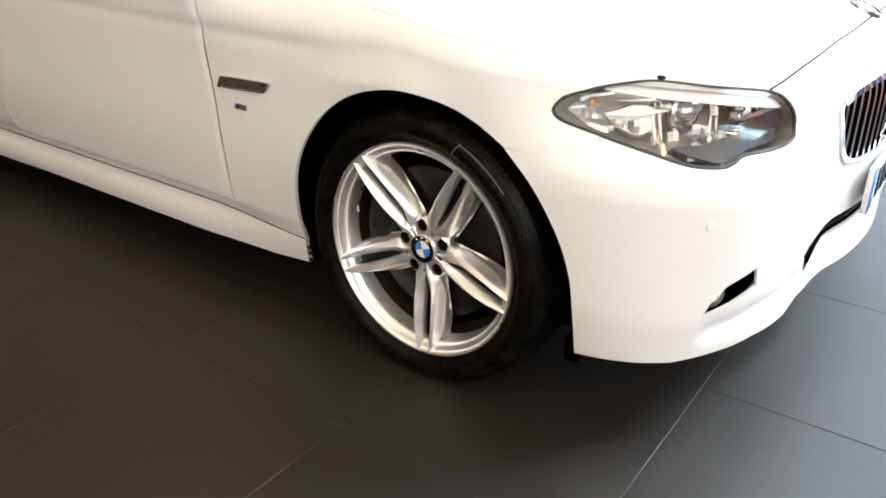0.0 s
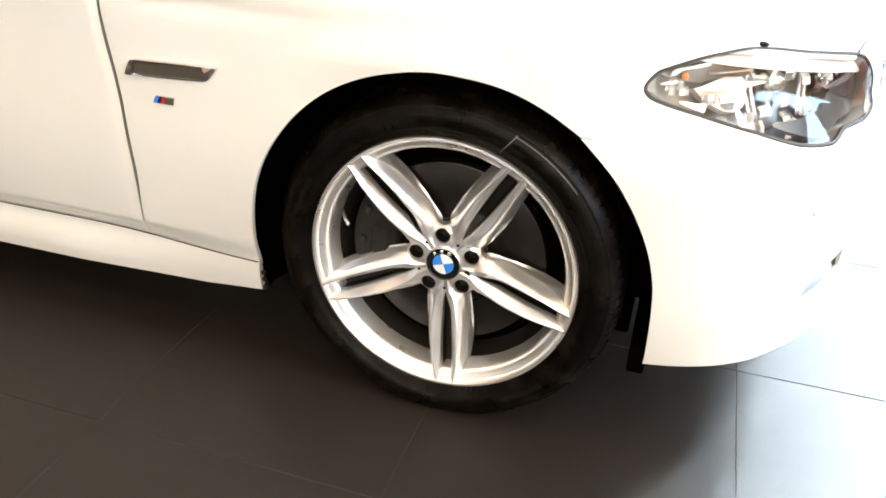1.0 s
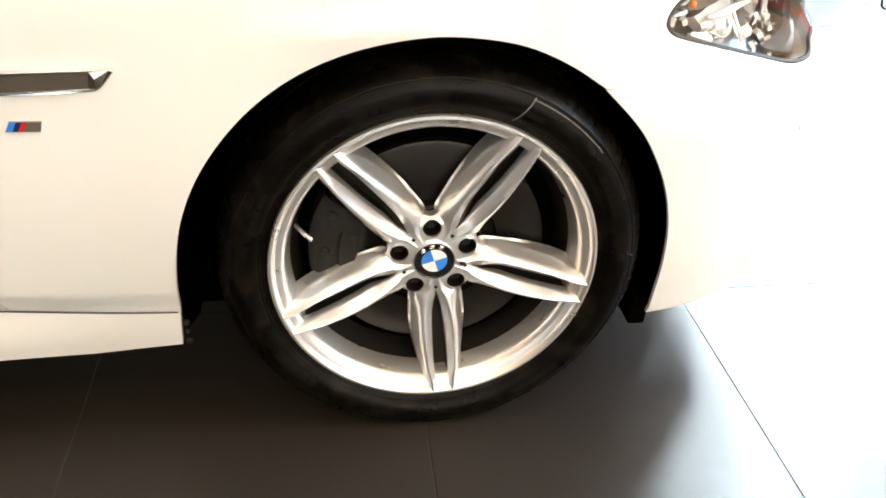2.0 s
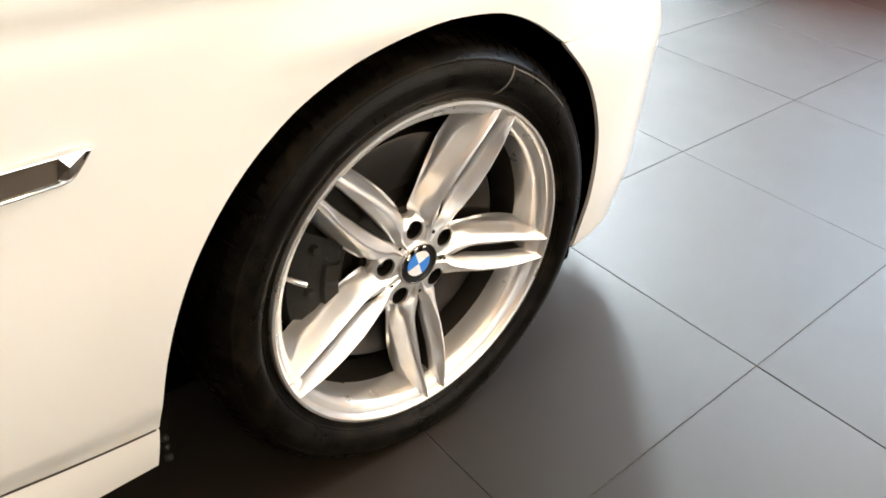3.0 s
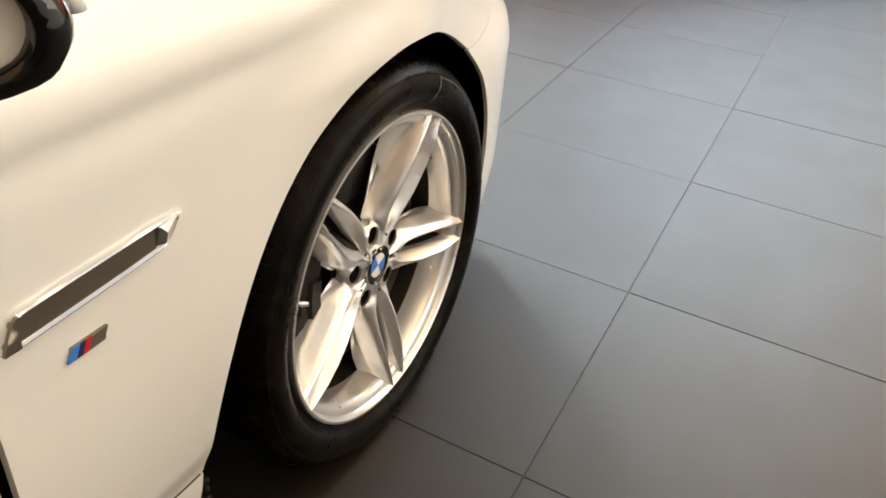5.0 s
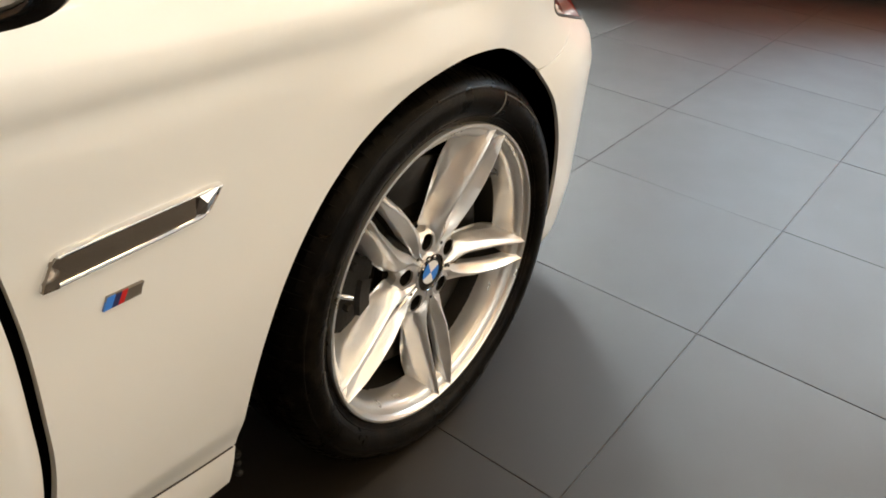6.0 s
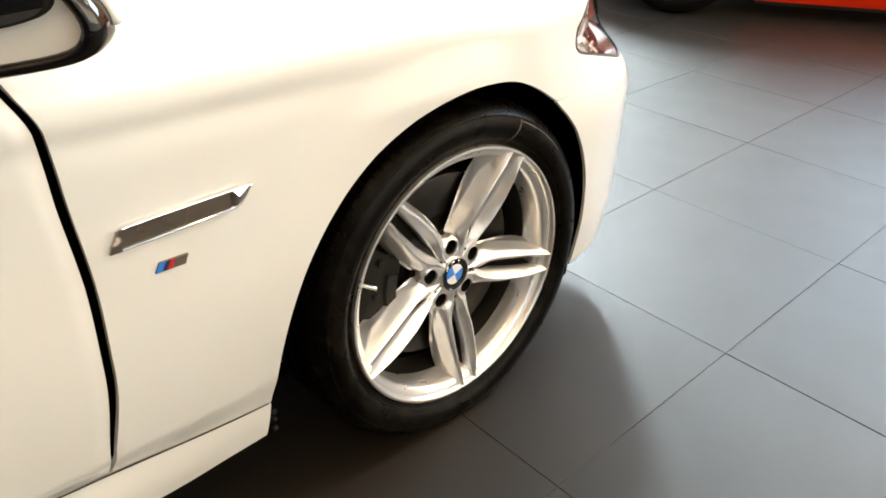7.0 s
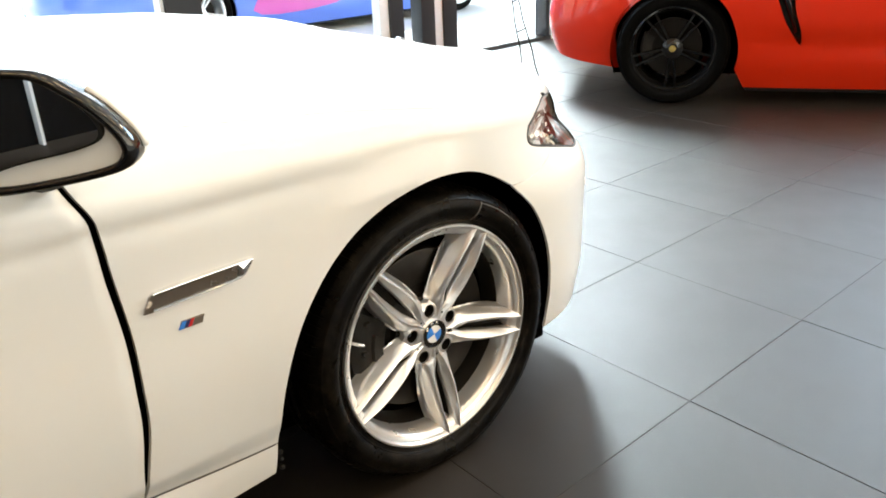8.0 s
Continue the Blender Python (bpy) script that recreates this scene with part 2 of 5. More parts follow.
def chaikin(pts, times=2, keep=()):
    """Round the corners of a closed outline, except those kept."""
    flags = [i in keep for i in range(len(pts))]
    for _ in range(times):
        out, fl = [], []
        n = len(pts)
        for i in range(n):
            (px, py), (x, y), (qx, qy) = pts[i - 1], pts[i], pts[(i + 1) % n]
            if flags[i]:
                out.append((x, y))
                fl.append(True)
            else:
                out += [(0.75 * x + 0.25 * px, 0.75 * y + 0.25 * py), (0.75 * x + 0.25 * qx, 0.75 * y + 0.25 * qy)]
                fl += [False, False]
        pts, flags = out, fl
    return pts


def inside(p, poly):
    c = False
    for i in range(len(poly)):
        (x1, y1), (x2, y2) = poly[i - 1], poly[i]
        if (y1 > p[1]) != (y2 > p[1]) and p[0] < (x2 - x1) * (p[1] - y1) / (y2 - y1) + x1:
            c = not c
    return c


def dense(pts, step):
    out = []
    for i in range(len(pts)):
        a, b = Vector(pts[i]), Vector(pts[(i + 1) % len(pts)])
        n = max(1, int((b - a).length / step))
        out += [tuple(a.lerp(b, k / n)) for k in range(n)]
    return out


def sheet(outline, fn, nfn, step=0.02, depth=0.012, lift=0.0, holes=(), lip=0.002):
    """A pressed panel: an outline with holes in (u, v), laid on a skin and turned in by depth along all its edges."""
    loops = [dense(outline, step)] + [dense(h, step) for h in holes]
    pts, edges, kind = [], [], []
    for lp in loops:
        b = len(pts)
        pts += lp
        edges += [(b + i, b + (i + 1) % len(lp)) for i in range(len(lp))]
    nb = len(pts)
    us, vs = [p[0] for p in outline], [p[1] for p in outline]
    near = np.array(pts)
    u = min(us) + step / 2
    row = 0
    while u < max(us):
        v = min(vs) + step / 2 + (step / 2 if row % 2 else 0)
        while v < max(vs):
            if inside((u, v), outline) and not any(inside((u, v), h) for h in holes):
                if np.min(np.hypot(near[:, 0] - u, near[:, 1] - v)) > 0.55 * step:
                    pts.append((u, v))
            v += step
        u += step * 0.87
        row += 1
    res = geometry.delaunay_2d_cdt([Vector(p) for p in pts], edges, [], 0, 1e-6)
    vv, ff = res[0], res[2]
    bm = bmesh.new()
    P, N = [], []
    for q in vv:
        n = nfn(q.x, q.y)
        P.append(bm.verts.new(fn(q.x, q.y) + n * lift))
        N.append(n)
    for f in ff:
        c = ((vv[f[0]].x + vv[f[1]].x + vv[f[2]].x) / 3, (vv[f[0]].y + vv[f[1]].y + vv[f[2]].y) / 3)
        if inside(c, outline) and not any(inside(c, h) for h in holes):
            try:
                bm.faces.new([P[i] for i in f])
            except ValueError:
                pass
    idx = {v: i for i, v in enumerate(P)}
    for v in [v for v in bm.verts if not v.link_faces]:
        bm.verts.remove(v)
    if depth:
        rim = [e for e in bm.edges if e.is_boundary]
        mid, low = {}, {}
        for e in rim:
            for v in e.verts:
                if v not in mid:
                    n = N[idx[v]]
                    mid[v] = bm.verts.new(v.co - n * lip)
                    low[v] = bm.verts.new(v.co - n * depth)
        for e in rim:
            a, b = e.verts
            bm.faces.new((a, b, mid[b], mid[a]))
            bm.faces.new((mid[a], mid[b], low[b], low[a]))
    bmesh.ops.recalc_face_normals(bm, faces=bm.faces)
    bm.normal_update()
    # outward side
    f0 = next(f for f in bm.faces)
    v0 = f0.verts[0]
    if v0 in idx and f0.normal.dot(N[idx[v0]]) < 0:
        bmesh.ops.reverse_faces(bm, faces=bm.faces)
    sharpen(bm, 35)
    return bm


def shifted(fn, nfn, d):
    return lambda u, v: fn(u, v) - nfn(u, v) * d


def mirrored(ob, name, parent):
    """The same pressing for the car's other flank."""
    me = ob.data.copy()
    me.transform(Matrix.Translation((0, 2 * CY, 0)) @ Matrix.Diagonal((1, -1, 1, 1)))
    me.flip_normals()
    o = new(name, me)
    o.parent = parent
    return o



# ---- the white car's outer skin: u runs forward along the side and round the nose, v runs up ----
CY = 0.908            # the car's centre line
X0, EA, EB = 0.05, 0.735, 0.92
_TH = np.linspace(0, math.pi / 2, 400)
_EX, _EY = X0 + EA * np.sin(_TH), -0.007 + EB * (1 - np.cos(_TH))
_ES = X0 + np.concatenate(([0], np.cumsum(np.hypot(np.diff(_EX), np.diff(_EY)))))
U_END = float(_ES[-1])
WSH, LSH, XR = 0.27, 0.34, -3.25


def smooth(a, b, x):
    t = min(1.0, max(0.0, (x - a) / (b - a)))
    return t * t * (3 - 2 * t)


def lut(x, xs, ys):
    return float(np.interp(x, xs, ys))


def plan(u):
    """Place and outward direction on the plan of the widest line."""
    if XR <= u <= X0:
        return u, -0.007, 0.0, -1.0
    if u < XR:
        x, y, nx, ny = plan(X0 + XR - u)
        return XR + X0 - x, y, -nx, ny
    th = float(np.interp(u, _ES, _TH))
    nx, ny = math.sin(th) / EA, -math.cos(th) / EB
    n = math.hypot(nx, ny)
    return X0 + EA * math.sin(th), -0.007 + EB * (1 - math.cos(th)), nx / n, ny / n


def shoulder(u):
    return lut(u, (-3.6, -0.64, -0.3, 0.0, 0.25, 0.45, 0.7, 1.0, 1.4), (0.86, 0.80, 0.795, 0.785, 0.755, 0.715, 0.67, 0.645, 0.64))


def crown(x, y):
    """Height of the bonnet."""
    zc = lut(x, (-1.2, -0.9, -0.5, -0.2, 0.0, 0.2, 0.4, 0.55, 0.7, 0.8), (1.045, 1.02, 0.978, 0.958, 0.943, 0.913, 0.865, 0.82, 0.755, 0.69))
    e = abs(y - CY) / CY
    ridge = 0.008 * math.exp(-((e - 0.55) / 0.08) ** 2) * smooth(-0.9, -0.2, x)
    return zc - 0.06 * e ** 2.2 + ridge


def side_off(u, z):
    o = 0.0
    if z < 0.55:
        o -= 0.036 * ((0.55 - z) / 0.3) ** 2 * (1 - smooth(0.2, 0.5, u))
    # the bumper stands out at the corner, less towards the lamps, and is drawn in under its lower edge
    o += 0.140 * smooth(0.10, 0.64, u) * (1 - smooth(0.64, 1.06, u)) * lut(z, (0.14, 0.20, 0.30, 0.56, 0.60, 0.65, 0.70, 0.77), (0.60, 0.84, 0.97, 1.0, 0.92, 0.62, 0.32, 0.0))
    zs = shoulder(u)
    o -= 0.0036 * math.exp(-((z - zs + 0.020) / (0.010 if z > zs - 0.020 else 0.022)) ** 2) * (1 - smooth(-0.42, -0.08, u))
    # channel from the fog lamp to the middle intake, over the front lip
    if 0.5 < u < 0.9:
        o -= 0.020 * math.exp(-((z - lut(u, (0.55, 0.60, 0.69, 0.85), (0.265, 0.275, 0.305, 0.32))) / 0.024) ** 2) * smooth(0.57, 0.62, u) * (1 - smooth(0.80, 0.89, u))
    # flared lip of the arch
    if u < 0.4:
        r = math.hypot(u + 0.005, z - 0.315)
        o += lut(z, (0.25, 0.36, 0.45, 0.60, 0.65, 0.69, 0.715), (0.0, 0.002, 0.005, 0.006, 0.007, 0.011, 0.017)) * smooth(0.50, 0.386, r) * (1 - smooth(0.0, 0.14, u))
    # doors and wing curl in above the side skirt
    o -= 0.030 * (1 - smooth(0.254, 0.310, z)) * (1 - 0.8 * smooth(-0.85, -0.41, u)) * (1 - smooth(-0.40, -0.30, u))
    return o


def skin(u, v):
    x, y, nx, ny = plan(u)
    zs = shoulder(u)
    if v <= zs:
        o, z = side_off(u, v), v
    else:
        f = min(1.0, (v - zs) / LSH) * math.pi / 2
        d = WSH * (1 - math.cos(f))
        h = max(0.03, crown(x - nx * WSH, y - ny * WSH) - zs)
        o, z = side_off(u, zs) - d, zs + h * math.sin(f)
    return Vector((x + nx * o, y + ny * o, z))


def skin_normal(u, v):
    e = 0.004
    n = (skin(u + e, v) - skin(u - e, v)).cross(skin(u, v + e) - skin(u, v - e))
    return n.normalized()


# ---- the white saloon ----
ARCH = [(-0.403, 0.250), (-0.397, 0.315), (-0.386, 0.383), (-0.368, 0.449), (-0.340, 0.511), (-0.302, 0.567), (-0.256, 0.616), (-0.201, 0.657), (-0.139, 0.687), (-0.072, 0.706),
        (-0.004, 0.714), (0.064, 0.706), (0.124, 0.688), (0.178, 0.662), (0.2285, 0.6290)]
ARCH_FRONT = [(0.229, 0.627), (0.289, 0.559), (0.337, 0.468), (0.363, 0.380), (0.374, 0.285), (0.383, 0.187)]
DOOR_LINE = [(-0.70, 0.965), (-0.675, 0.87), (-0.652, 0.80), (-0.646, 0.71), (-0.637, 0.60), (-0.638, 0.50), (-0.641, 0.42), (-0.657, 0.32), (-0.662, 0.260)]
LAMP = [(0.319, 0.714), (0.340, 0.734), (0.399, 0.764), (0.459, 0.780), (0.509, 0.783), (0.596, 0.768), (0.709, 0.749), (0.746, 0.724), (0.766, 0.686),
        (0.761, 0.651), (0.715, 0.640), (0.644, 0.638), (0.620, 0.628), (0.599, 0.622), (0.546, 0.626), (0.485, 0.645), (0.411, 0.668), (0.352, 0.686), (0.327, 0.697)]
HOOD_LINE = [(-0.72, 0.968), (-0.5, 0.957), (-0.2, 0.925), (0.1, 0.868), (0.364, 0.806), (0.49, 0.788)]
NOSE_LINE = [(0.709, 0.752), (0.754, 0.768), (0.812, 0.784), (0.892, 0.794), (1.0, 0.801), (1.106, 0.815), (1.237, 0.828), (U_END, 0.831)]
KIDNEY = [(0.936, 0.672), (0.950, 0.61), (0.985, 0.55), (1.038, 0.515), (1.12, 0.507), (1.20, 0.510), (1.25, 0.53), (1.275, 0.60), (1.275, 0.67), (1.24, 0.70),
          (1.146, 0.702), (1.059, 0.692), (0.98, 0.682)]
FOG = [(0.588, 0.321), (0.599, 0.351), (0.623, 0.386), (0.676, 0.417), (0.683, 0.376), (0.635, 0.345)]


def smooth_line(pts, n=6):
    """A rounder open line through the points."""
    out = []
    for i in range(len(pts) - 1):
        p0, p1, p2, p3 = pts[max(i - 1, 0)], pts[i], pts[i + 1], pts[min(i + 2, len(pts) - 1)]
        for k in range(n):
            t = k / n
            out.append(tuple(0.5 * (2 * b + (c - a) * t + (2 * a - 5 * b + 4 * c - d) * t * t + (3 * b - 3 * c + d - a) * t ** 3)
                             for a, b, c, d in zip(p0, p1, p2, p3)))
    return out + [pts[-1]]


def inset(poly, d):
    """A closed outline drawn in by d."""
    area = sum(poly[i - 1][0] * poly[i][1] - poly[i][0] * poly[i - 1][1] for i in range(len(poly)))
    sg = 1 if area > 0 else -1
    out = []
    for i in range(len(poly)):
        a, b, c = Vector(poly[i - 1]), Vector(poly[i]), Vector(poly[(i + 1) % len(poly)])
        t = ((b - a).normalized() + (c - b).normalized()).normalized()
        out.append((b.x - t.y * d * sg, b.y + t.x * d * sg))
    return out


def closed_round(pts, n=5):
    k = len(pts)
    ext = [pts[-1]] + list(pts) + [pts[0], pts[1]]
    out = []
    for i in range(1, k + 1):
        p0, p1, p2, p3 = ext[i - 1], ext[i], ext[i + 1], ext[i + 2]
        for j in range(n):
            t = j / n
            out.append(tuple(0.5 * (2 * b + (c - a) * t + (2 * a - 5 * b + 4 * c - d) * t * t + (3 * b - 3 * c + d - a) * t ** 3)
                             for a, b, c, d in zip(p0, p1, p2, p3)))
    return out


car = thing("saloon_car", "white saloon car with silver double-spoke alloy wheels on dark tiles", "car")


def build_fender():
    lamp_edge = [(0.4035, 0.6685), (0.351, 0.6840), (0.3245, 0.6955), (0.3165, 0.713), (0.338, 0.7365), (0.398, 0.7665), (0.459, 0.7825), (0.486, 0.7855)]
    line = smooth_line(ARCH) + [(0.272, 0.6285), (0.33, 0.6365), (0.383, 0.6512), (0.403, 0.6590)] + smooth_line(lamp_edge, 4)
    line += [(u, v - 0.002) for u, v in smooth_line(HOOD_LINE[::-1], 5)[1:]]
    line += [(u, v) for u, v in smooth_line(DOOR_LINE, 5)[2:]]
    ob = part("fender", sheet(line, skin, skin_normal, 0.009, 0.010), PAINT, car)
    mirrored(ob, "fender", car)


def build_bumper():
    lamp_low = [(0.4045, 0.6677), (0.485, 0.6425), (0.546, 0.6235), (0.599, 0.6195), (0.621, 0.6255), (0.645, 0.6355), (0.715, 0.6375), (0.7635, 0.649), (0.769, 0.686),
                (0.7485, 0.7255), (0.712, 0.7505)]
    line = [(0.235, 0.6275), (0.273, 0.6270), (0.331, 0.6350), (0.384, 0.6500), (0.4040, 0.6590)] + smooth_line(lamp_low, 4) + [(u, v - 0.004) for u, v in smooth_line(NOSE_LINE[1:], 4)]
    low = [(U_END, 0.25), (1.15, 0.25), (1.0, 0.255), (0.90, 0.264), (0.85, 0.274), (0.825, 0.267), (0.80, 0.254), (0.702, 0.246), (0.613, 0.221), (0.551, 0.203), (0.467, 0.197)]
    line += [(U_END, 0.388), (1.05, 0.387), (0.862, 0.388), (0.840, 0.376), (0.878, 0.304), (0.925, 0.316), (0.965, 0.336), (1.0, 0.350), (U_END, 0.356)] + low + smooth_line(ARCH_FRONT, 5)[::-1]
    bm = sheet(line, skin, skin_normal, 0.016, 0.007, holes=(closed_round(KIDNEY, 3), FOG))
    other = bm.copy()
    other.transform(Matrix.Translation((0, 2 * CY, 0)) @ Matrix.Diagonal((1, -1, 1, 1)))
    bmesh.ops.reverse_faces(other, faces=other.faces)
    me = bpy.data.meshes.new("half")
    other.to_mesh(me)
    bm.from_mesh(me)
    sharpen(bm, 35)
    bpy.data.meshes.remove(me)
    bumper = part("front_bumper", bm, PAINT, car)
    # dark mouths behind the openings, with mesh bars in the lower one
    for m in (0, 1):
        def put(name, b, mat, label=""):
            ob = part(name, b, mat, bumper, label)
            if m:
                ob.data.transform(Matrix.Translation((0, 2 * CY, 0)) @ Matrix.Diagonal((1, -1, 1, 1)))
            return ob
        put("fog_recess", sheet(inset(FOG, -0.012), shifted(skin, skin_normal, 0.05), skin_normal, 0.02, 0.0), BLACK)
        c = skin(0.616, 0.350) - skin_normal(0.616, 0.350) * 0.020
        aim = Vector((0, -1, 0)).rotation_difference(skin_normal(0.66, 0.36)).to_matrix().to_4x4()
        put("fog_lamp", lathe([(0.0, -0.005), (0.016, -0.002), (0.020, 0.004), (0.024, 0.005), (0.024, 0.028)], Matrix.Translation(c) @ aim, 40), SILVER_PLASTIC)
        mouth_line = [(0.835, 0.275), (0.815, 0.410), (1.05, 0.42), (U_END, 0.42), (U_END, 0.262), (0.95, 0.264)]
        put("intake_backing", sheet(mouth_line, shifted(skin, skin_normal, 0.034), skin_normal, 0.03, 0.0), DARK)
        for k in range(4):
            v = 0.312 + 0.019 * k
            put("intake_bar", tube([skin(u, v) - skin_normal(u, v) * 0.022 for u in np.linspace(0.86, U_END, 14)], 0.0035, 6), BLACK)
        for k in range(16):
            u = 0.87 + (U_END - 0.87) * k / 15
            put("intake_bar", tube([skin(u, v) - skin_normal(u, v) * 0.024 for v in (0.316, 0.345, 0.39)], 0.003, 6), BLACK)
        # kidney grille
        frame_in = inset(closed_round(KIDNEY, 3), 0.015)
        kid = put("kidney_grille", sheet(closed_round(KIDNEY, 3), skin, skin_normal, 0.014, 0.02, 0.005, holes=(frame_in,)), CHROME, "chrome kidney grille frame")
        put("kidney_backing", sheet(inset(closed_round(KIDNEY, 3), -0.004), shifted(skin, skin_normal, 0.06), skin_normal, 0.03, 0.0), DARK)
        for k in range(9):
            u = 0.968 + 0.0335 * k
            v0, v1 = 0.52 + max(0, 1.05 - u) * 1.0, 0.692 - max(0, 1.05 - u) * 0.2
            b = bmesh.new()
            rows = []
            for j in range(7):
                v = v0 + (v1 - v0) * j / 6
                n = skin_normal(u, v)
                q, t = skin(u, v), (skin(u + 0.01, v) - skin(u, v)).normalized()
                rows.append([b.verts.new(q - n * d + t * w) for d, w in ((0.006, -0.0035), (0.004, 0.0), (0.006, 0.0035), (0.045, 0.003), (0.045, -0.003))])
            for A, B in zip(rows, rows[1:]):
                for i in range(5):
                    b.faces.new((A[i], A[(i + 1) % 5], B[(i + 1) % 5], B[i])).material_index = 0 if i < 2 else 1
            bmesh.ops.recalc_face_normals(b, faces=b.faces)
            sharpen(b, 40)
            put("grille_slat", b, [SATIN, DARK])
        # parking sensor, a flush painted disc in a fine ring
        n = skin_normal(0.580, 0.517)
        aim = Vector((0, -1, 0)).rotation_difference(n).to_matrix().to_4x4()
        put("parking_sensor", lathe([(0.0, -0.0025), (0.0085, -0.002), (0.0095, -0.0005), (0.0095, 0.01)], Matrix.Translation(skin(0.580, 0.517)) @ aim, 32), PAINT)
    # white tube added under the joint of wing and bumper to lighten its shade
    for m in (0, 1):
        pts = [skin(u, v) - skin_normal(u, v) * 0.0045 for u, v in ((0.245, 0.629), (0.272, 0.6278), (0.33, 0.6358), (0.383, 0.6506), (0.403, 0.6595))]
        part("joint_flange", tube([Vector((p.x, 2 * CY - p.y if m else p.y, p.z)) for p in pts], 0.0035, 8), PAINT, car)
    # white tube added under the joint of wing and bonnet, likewise to lighten it
    for m in (0, 1):
        pts = [skin(u, v) - skin_normal(u, v) * 0.0062 for u, v in smooth_line(HOOD_LINE, 5)]
        part("bonnet_flange", tube([Vector((p.x, 2 * CY - p.y if m else p.y, p.z)) for p in pts], 0.005, 8), PAINT, car)
    # black tube added in the joint between bonnet and bumper to darken the gap
    gap_line = [skin(u, v) - skin_normal(u, v) * 0.003 for u, v in smooth_line(NOSE_LINE, 5)]
    gap_line += [Vector((p.x, 2 * CY - p.y, p.z)) for p in gap_line[-2::-1]]
    part("bonnet_seal", tube(gap_line, 0.0032, 8), BLACK, car)
    # number plate with its blue band; the characters are plain bars
    plate = bmesh.new()
    px = skin(U_END, 0.45).x + 0.012
    box(plate, px - 0.012, px, CY - 0.26, CY + 0.26, 0.388, 0.498, 0.002)
    pl = part("number_plate", plate, PLATE, car, "white number plate with a blue band")
    b = bmesh.new()
    box(b, px, px + 0.002, CY - 0.259, CY - 0.215, 0.39, 0.496)
    part("plate_band", b, B_BLUE, pl)
    for k in range(7):
        y = CY - 0.19 + 0.062 * k + (0.02 if k > 3 else 0)
        b = bmesh.new()
        box(b, px, px + 0.002, y, y + 0.04, 0.407, 0.479)
        part("plate_bar", b, BLACK, pl)


def build_hood():
    us = [u for u in np.linspace(-0.72, 0.50, 46)] + [u for u in np.linspace(0.53, U_END, 34)]
    bm = bmesh.new()
    rows = []
    edge = smooth_line(HOOD_LINE, 5) + [(0.596, 0.773)] + smooth_line(NOSE_LINE, 4)
    eu, ev = [p[0] for p in edge], [p[1] for p in edge]
    for u in us:
        u = float(u)
        v0 = lut(u, eu, ev) + 0.0012
        top = shoulder(u) + LSH
        row = [skin(u, v0 + (top - v0) * k / 12) for k in range(13)]
        x, y, nx, ny = plan(u)
        xi, yi = x - nx * WSH, y - ny * WSH
        for k in range(1, 17):
            yy = yi + (CY - yi) * k / 16
            row.append(Vector((xi, yy, crown(xi, yy))))
        rows.append(row)
    for m in (0, 1):
        V = []
        for row in rows:
            V.append([bm.verts.new((p.x, 2 * CY - p.y, p.z) if m else p) for p in row])
        for A, B in zip(V, V[1:]):
            for i in range(len(A) - 1):
                f = (A[i], A[i + 1], B[i + 1], B[i])
                bm.faces.new(f if m else f[::-1])
    bmesh.ops.remove_doubles(bm, verts=bm.verts, dist=0.0006)
    bmesh.ops.recalc_face_normals(bm, faces=bm.faces)
    bm.normal_update()
    rim = [e for e in bm.edges if e.is_boundary]
    low = {}
    for e in rim:
        for v in e.verts:
            if v not in low:
                low[v] = bm.verts.new(v.co + Vector((0, 0, -0.016)))
    for e in rim:
        a, b = e.verts
        bm.faces.new((a, b, low[b], low[a]))
    bmesh.ops.recalc_face_normals(bm, faces=bm.faces)
    if sum(f.normal.z for f in bm.faces) < 0:
        bmesh.ops.reverse_faces(bm, faces=bm.faces)
    sharpen(bm, 40)
    hood = part("bonnet", bm, PAINT, car)
    # round emblem on the nose
    c, n = skin(U_END, 0.852), skin_normal(U_END - 0.01, 0.852)
    c.y, n = CY, Vector((n.x, 0, n.z)).normalized()
    aim = Matrix.Translation(c + n * 0.003) @ Vector((0, -1, 0)).rotation_difference(n).to_matrix().to_4x4()
    emblem(aim, 0.041, hood)


def emblem(m, r, parent):
    """A round badge: black ring in a bright rim, with blue and white quarters."""
    part("emblem_ring", lathe([(0.0, 0.001), (r * 0.66, 0.0), (r * 0.93, -0.0005), (r * 0.95, -0.0022), (r, -0.002), (r * 1.02, 0.004)], m, 48), [BLACK_GLOSS], parent, "black ring of a round badge")
    part("emblem_rim", lathe([(r * 0.94, -0.001), (r * 0.955, -0.003), (r * 1.0, -0.0028), (r * 1.03, 0.004)], m, 48), CHROME, parent)
    for k in range(4):
        b = bmesh.new()
        c = b.verts.new((0, -0.0022, 0))
        a0 = math.pi / 2 * k + radians(18)
        ring = [b.verts.new((r * 0.62 * math.cos(a0 + math.pi / 2 * j / 10), -0.0016, r * 0.62 * math.sin(a0 + math.pi / 2 * j / 10))) for j in range(11)]
        for j in range(10):
            b.faces.new((c, ring[j + 1], ring[j]))
        b.transform(m)
        part("emblem_quarter", b, B_BLUE if k % 2 else B_WHITE, parent)
    for k in range(3):
        b = bmesh.new()
        a = radians(65 + 35 * k)
        w = Matrix.Rotation(-a, 4, "Y") @ Matrix.Translation((r * 0.79, -0.0012, 0))
        box(b, -r * 0.09, r * 0.09, -0.0006, 0.0006, -r * 0.13, r * 0.13)
        b.transform(m @ w)
        part("emblem_mark", b, CHROME, parent)


